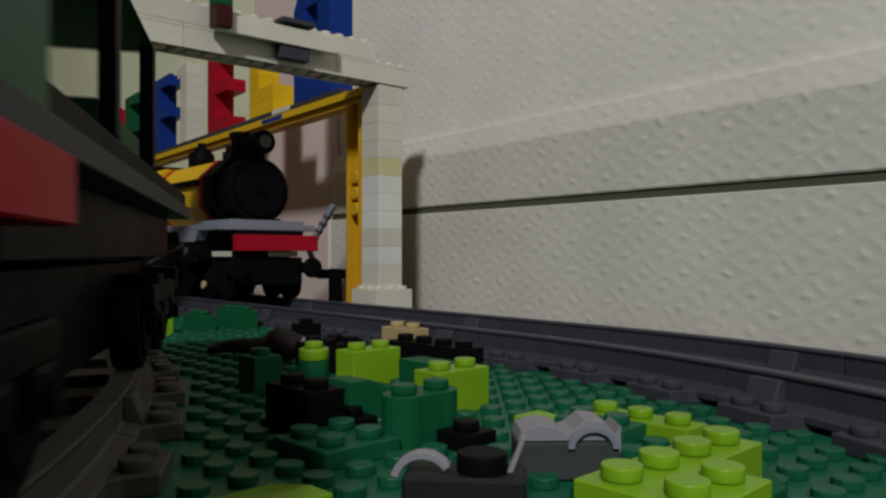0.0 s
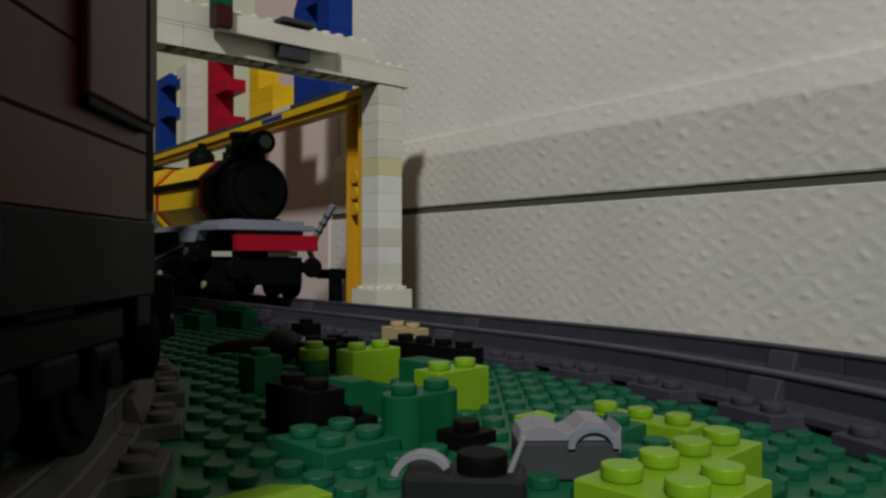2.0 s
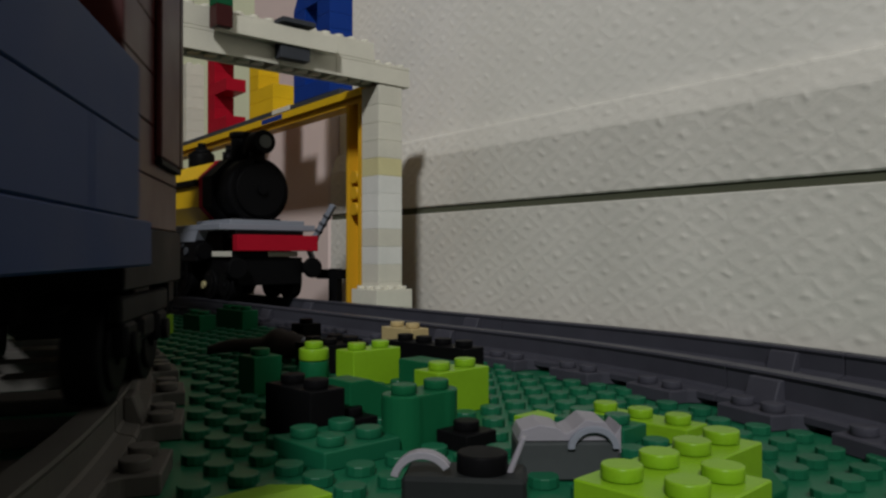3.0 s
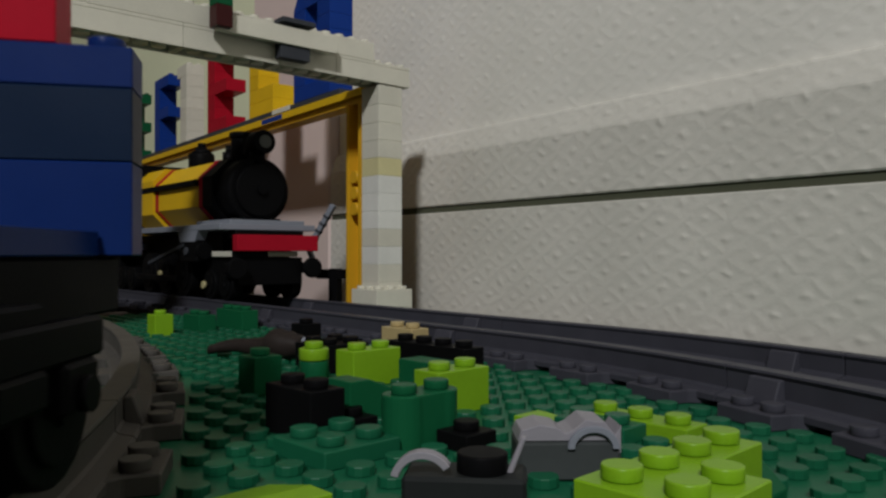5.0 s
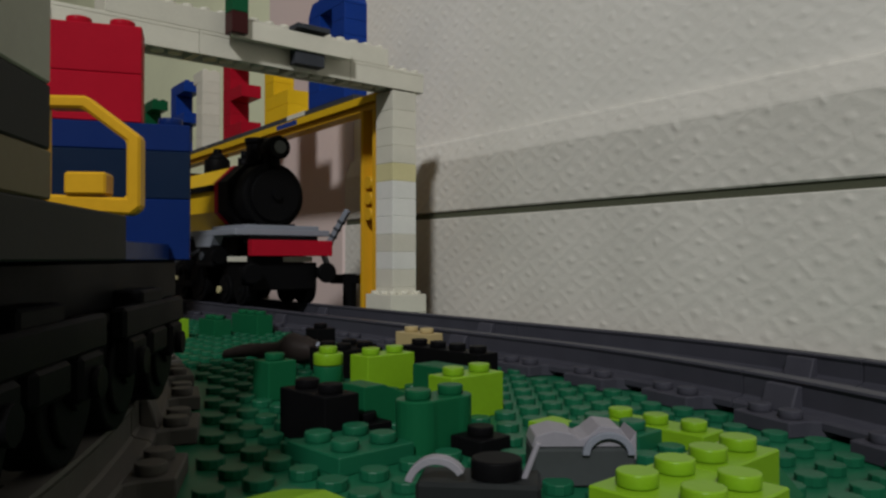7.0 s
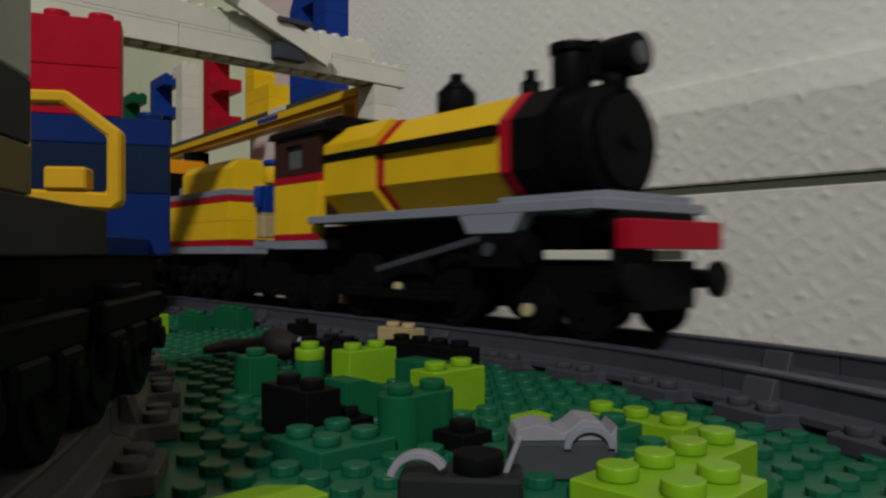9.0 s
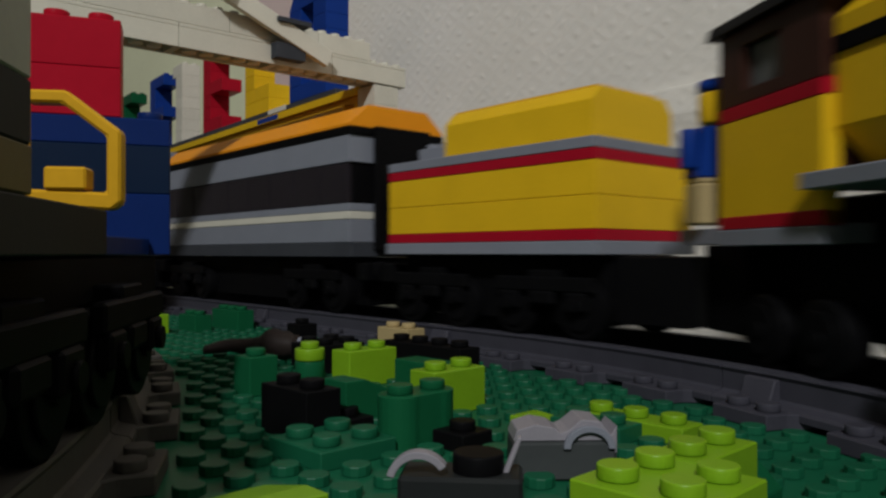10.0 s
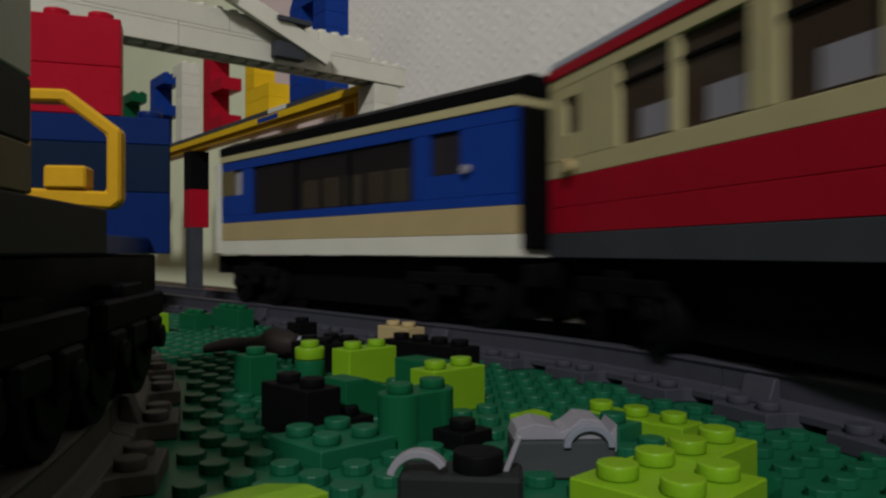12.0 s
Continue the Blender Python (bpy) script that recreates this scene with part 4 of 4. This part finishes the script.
def build_ribbed_van():
    L = 112.0
    t = thing("ribbed_van", mm(0, 0, 0), "weathered grey-brown van with vertical ribs", "toy train")
    part("sill", box(-60, 60, -26.6, 26.6, 33, 41, 0.3), WOODEN, t, "brown sill")
    part("front_sill", box(60.1, L, -23.2, 23.2, 33, 41, 0.3), WOODEN, t, "narrower brown front sill")
    part("rear_sill", box(-L, -60.1, -18, 18, 33, 41, 0.3), WOODEN, t, "narrow brown rear sill")
    part("rail_strip", box(-60, 60, -27.4, 27.4, 41.1, 45.5, 0.3), PALE, t, "pale grey strip")
    part("middle_core", box(-59.9, 59.9, -24, 24, 45.6, 96, 0.3), WOODEN, t)
    part("core", box(60, L - 2, -20.4, 20.4, 41.1, 96, 0.3), WOODEN, t)
    part("rear_core", box(-L + 2, -60.1, -17, 17, 41.1, 96, 0.3), WOODEN, t)
    k = 0
    x = -L + 16
    while x < L - 19:
        mat = SILVER if -60 < x < 60 else WOODEN
        for s in (-1, 1):
            y0, y1 = (17.1, 19.4) if x < -60 else (20.5, 23) if x > 55 else (24.1, 26.6)
            part("rib", box(x, x + 4.6, min(s * y0, s * y1), max(s * y0, s * y1), 45.7 if mat is SILVER else 41.1, 96, 0.5), mat, t)
        x += 6.0
        k += 1
    for d in (-1, 1):
        for s in (-1, 1):
            inner = 20.5 if d > 0 else 14.5
            y0, y1 = min(s * inner, s * (inner + 2.6)), max(s * inner, s * (inner + 2.6))
            part("corner_board", box(min(d * 97.5, d * 111), max(d * 97.5, d * 111), y0, y1, 54.1, 96, 0.4), WOODEN, t, "plain brown corner board")
            part("corner_block", box(min(d * 95, d * 112), max(d * 95, d * 112), y0 - 0.3, y1 + 0.3, 41.2, 54, 0.4), WOODEN, t, "plain brown corner block")
    part("roof", profile([(-19, 96.1), (19, 96.1), (15, 103), (-15, 103)], "x", -L, L), DARKGREY, t, "dark grey roof")
    coupling(t, -L, -1)
    coupling(t, L, 1)
    part("underframe", box(-L + 4, L - 4, -13, 13, 14, 33, 0.4), BLACK, t)
    bogie(t, -84)
    bogie(t, 84)
    return t


def build_open_wagon():
    L = 56.0
    t = thing("open_wagon", mm(0, 0, 0), "sand blue planked open wagon with a tall dark red brakeman's cabin", "toy train")
    part("floor", box(-L, L, -28.5, 28.5, 33, 39.9, 0.3), DULLBLUE, t)
    for i in range(2):
        for s in (-1, 1):
            for x, n in (((-52, 6), (-4, 7)) if i % 2 else ((-52, 3), (-28, 7), (28, 3))):
                part("plank", brick(n, 1, 11.1, i == 1, x=x, y=s * 24.5, z=40 + 11.2 * i), DULLBLUE, t)
        for d in (-1, 1):
            part("end_plank", box(min(d * (L - 4), d * L), max(d * (L - 4), d * L), -20.3, 20.3, 40 + 11.2 * i, 51.1 + 11.2 * i, 0.25), DULLBLUE, t)
    part("crate", box(-50, 50, -19, 19, 40, 84, 0.3), CREAM, t, "cream block load")
    # brakeman's cabin on its black platform
    part("platform", box(L + 0.1, L + 50, -24.5, 24.5, 29, 39.4, 0.3), BLACK, t, "black platform")
    for i in range(7):
        part("cabin_brick", box(L + 2, L + 48, -23.9, 23.9, 39.5 + 9.6 * i, 49.0 + 9.6 * i, 0.25), DARKRED, t)
    for s in (-1, 1):
        y0, y1 = min(s * 24, s * 25.3), max(s * 24, s * 25.3)
        part("cabin_door", box(L + 25, L + 44, y0, y1, 53, 106, 0.3), DARKRED, t, "dark red door panel")
        part("corner_post", box(L + 45, L + 48.5, y0, y1, 53, 106, 0.3), BROWN, t, "brown corner post")
        part("door_sill", box(L + 25, L + 46, y0, y1, 51.6, 52.8, 0.2), BLACK, t)
    part("cabin_roof", box(L + 1, L + 50, -26, 26, 106.8, 110, 0.4), BLACK, t, "black cabin roof")
    coupling(t, -L, -1)
    coupling(t, L + 50, 1)
    bogie(t, -30, (-13, 13))
    bogie(t, 78, (-13, 13))
    return t


def build_brake_van():
    """x = 0 stands at the front end."""
    t = thing("brake_van", mm(0, 0, 0), "grey brake van with blue bulkhead, red block and yellow handle", "toy train")
    part("frame", box(-92, 14, -18, 20, 27, 34.5, 0.4), BLACK, t, "black frame")
    # the bulkhead stands slightly askew on the frame
    skew = mm(15, -20, 0, 0, 0, 11) @ mm(-15, 20, 0)
    for z, h, studs, mat, words in ((34.6, 12.2, False, SHADEBLUE, "blue bulkhead brick"), (46.8, 9.6, False, NAVY, "dark navy bulkhead brick"), (56.4, 5.4, True, SHADEBLUE, "blue bulkhead brick")):
        part("bulkhead_brick", brick(1, 6, h, studs, x=11, y=-16.8, z=z), mat, t, words, skew)
    for z, studs in ((61.8, False), (71.4, True)):
        part("red_block", brick(1, 4, 9.6, studs, x=11, y=-7.6, z=z), RED, t, "red brick on the bulkhead", skew)
    part("platform", box(-72, 6.0, -18.5, 23.5, 34.6, 37.8, 0.2), SHADEBLUE, t, "blue platform")
    # Deck, band, cabin wall and handrail colours are darkened for dim light here.
    part("deck", box(-92, -50, -26.2, 26.2, 34.7, 40.4, 0.2), SHADEGREY, t, "dark grey deck edge")
    part("cabin_band", box(-92, -74, -26.1, 26.1, 40.5, 45.2, 0.2), OLIVE, t, "olive tan cabin band")
    part("cabin", box(-92, -74, -26, 26, 45.3, 51.5, 0.2), SHADEGREY, t, "dark grey cabin wall")
    part("cabin_top", box(-92, -74, -26, 26, 51.6, 61.2, 0.2), PALE, t, "pale grey cabin wall")
    for s in (-1, 1):
        # one bent rail: foot bar, upright, raked shoulder and top bar, closed by a straight post
        outer = [(15.2, 41.2), (25.8, 40.6), (27, 41.6), (27, 51.0), (20.2, 56.2), (15.2, 56.2)]
        inner = [(15.2, 54.5), (19.7, 54.5), (25.2, 50.3), (25.2, 42.9), (15.2, 43.3)]
        b = profile([(s * a, z) for a, z in outer + inner], "x", -47, -44.2, bevel=0.35)
        rail = part("handrail", b, DARKYELLOW, t, "yellow plastic handrail")
        part("post", box(-47, -44.2, min(s * 13.6, s * 15.1), max(s * 13.6, s * 15.1), 41.2, 56.2, 0.35), DARKYELLOW, rail)
        part("lug", box(-47.4, -43.8, min(s * 17.6, s * 22.8), max(s * 17.6, s * 22.8), 43.2, 46.2, 0.3), DARKYELLOW, rail)
    part("underframe", box(-86, 8, -13, 13, 14, 27, 0.4), BLACK, t)
    bogie(t, -22, (-12, 12))
    bogie(t, -66, (-12, 12))
    part("drawbar", box(8.1, 22, -3, 3, 25, 28, 0.3), BLACK, t)
    return t


green_engine = build_green_engine()
ribbed_van = build_ribbed_van()
open_wagon = build_open_wagon()
brake_van = build_brake_van()


# ---- motion ----
def glide(table, t):
    """A smooth run through a table of (seconds, millimetres)."""
    ts, ds = [a for a, _ in table], [b for _, b in table]
    n = len(ts)
    slope = [(ds[i + 1] - ds[i]) / (ts[i + 1] - ts[i]) for i in range(n - 1)]
    tang = [slope[0]] + [0.0 if slope[i - 1] * slope[i] <= 0 else 2 * slope[i - 1] * slope[i] / (slope[i - 1] + slope[i]) for i in range(1, n - 1)] + [slope[-1]]
    for i in range(n - 1):
        if t <= ts[i + 1]:
            h = ts[i + 1] - ts[i]
            x = (t - ts[i]) / h
            return ((2 * x ** 3 - 3 * x ** 2 + 1) * ds[i] + (x ** 3 - 2 * x ** 2 + x) * h * tang[i]
                    + (-2 * x ** 3 + 3 * x ** 2) * ds[i + 1] + (x ** 3 - x ** 2) * h * tang[i + 1])
    return ds[-1]


RIGHT_RUN = ((0, 0), (7.2, 0), (7.5, 13), (8.0, 68), (8.4, 127), (8.8, 197), (9.0, 239), (9.5, 353), (10, 468), (10.5, 590), (11, 733), (11.4, 848), (12, 1030))
LEFT_RUN = ((0, 132), (1, 310), (1.6, 417), (1.8, 453), (1.95, 479), (2.1, 484), (2.6, 484), (2.8, 501), (3.0, 537), (3.2, 571), (4.8, 856), (6.0, 1050), (8.0, 1240), (9.0, 1260), (12, 1260))
VAN_RUN = ((0, -569), (1.6, -284), (2.0, -217), (2.6, -217), (2.8, -200), (3.0, -165), (3.2, -130), (3.6, -60), (4.0, 0), (4.4, 46), (4.8, 75), (5.0, 90), (5.2, 107), (5.4, 124), (5.6, 133), (6.0, 137), (7.0, 142), (9, 143), (12, 143))


def motions():
    steps = [i * 0.1 for i in range(121)]
    for car, mid, reach in ((engine, -290, 62), (tender, -478, 26), (coach_a, -650, 66), (coach_b, -893, 86), (coach_c, -1127, 70)):
        walk(car, [(t, on_line(right_line, mid + glide(RIGHT_RUN, t), reach)) for t in steps if t < 0.05 or t > 7.05])
    walk(driver, [(t, on_line(right_line, -290 + glide(RIGHT_RUN, t), 62) @ mm(-104, -18.5, 1.0)) for t in steps if t < 0.05 or t > 7.05])
    for car, mid, reach in ((green_engine, -14, 45), (ribbed_van, -239, 86)):
        walk(car, [(t, on_line(left_line, mid + glide(LEFT_RUN, t), reach)) for t in steps if t < 9.05] + [(12, on_line(left_line, mid + 1260, reach))])
    walk(open_wagon, [(t, on_line(left_line, -455 + glide(LEFT_RUN, t), 54) @ mm(-24, 0, 0)) for t in steps if t < 9.05] + [(12, on_line(left_line, 805, 54) @ mm(-24, 0, 0))])
    walk(brake_van, [(t, on_line(left_line, -75 + glide(VAN_RUN, t), 41) @ mm(75, 0, 0)) for t in steps if t < 9.05] + [(12, on_line(left_line, 68, 41) @ mm(75, 0, 0))])
    rest, drop = mm(56, 12, 139, 0, 0, 0), mm(56, 12, 139, 0, -22, 0)
    walk(arm, [(0, rest), (7.0, rest), (7.1, drop), (7.2, drop), (12, drop)])


motions()
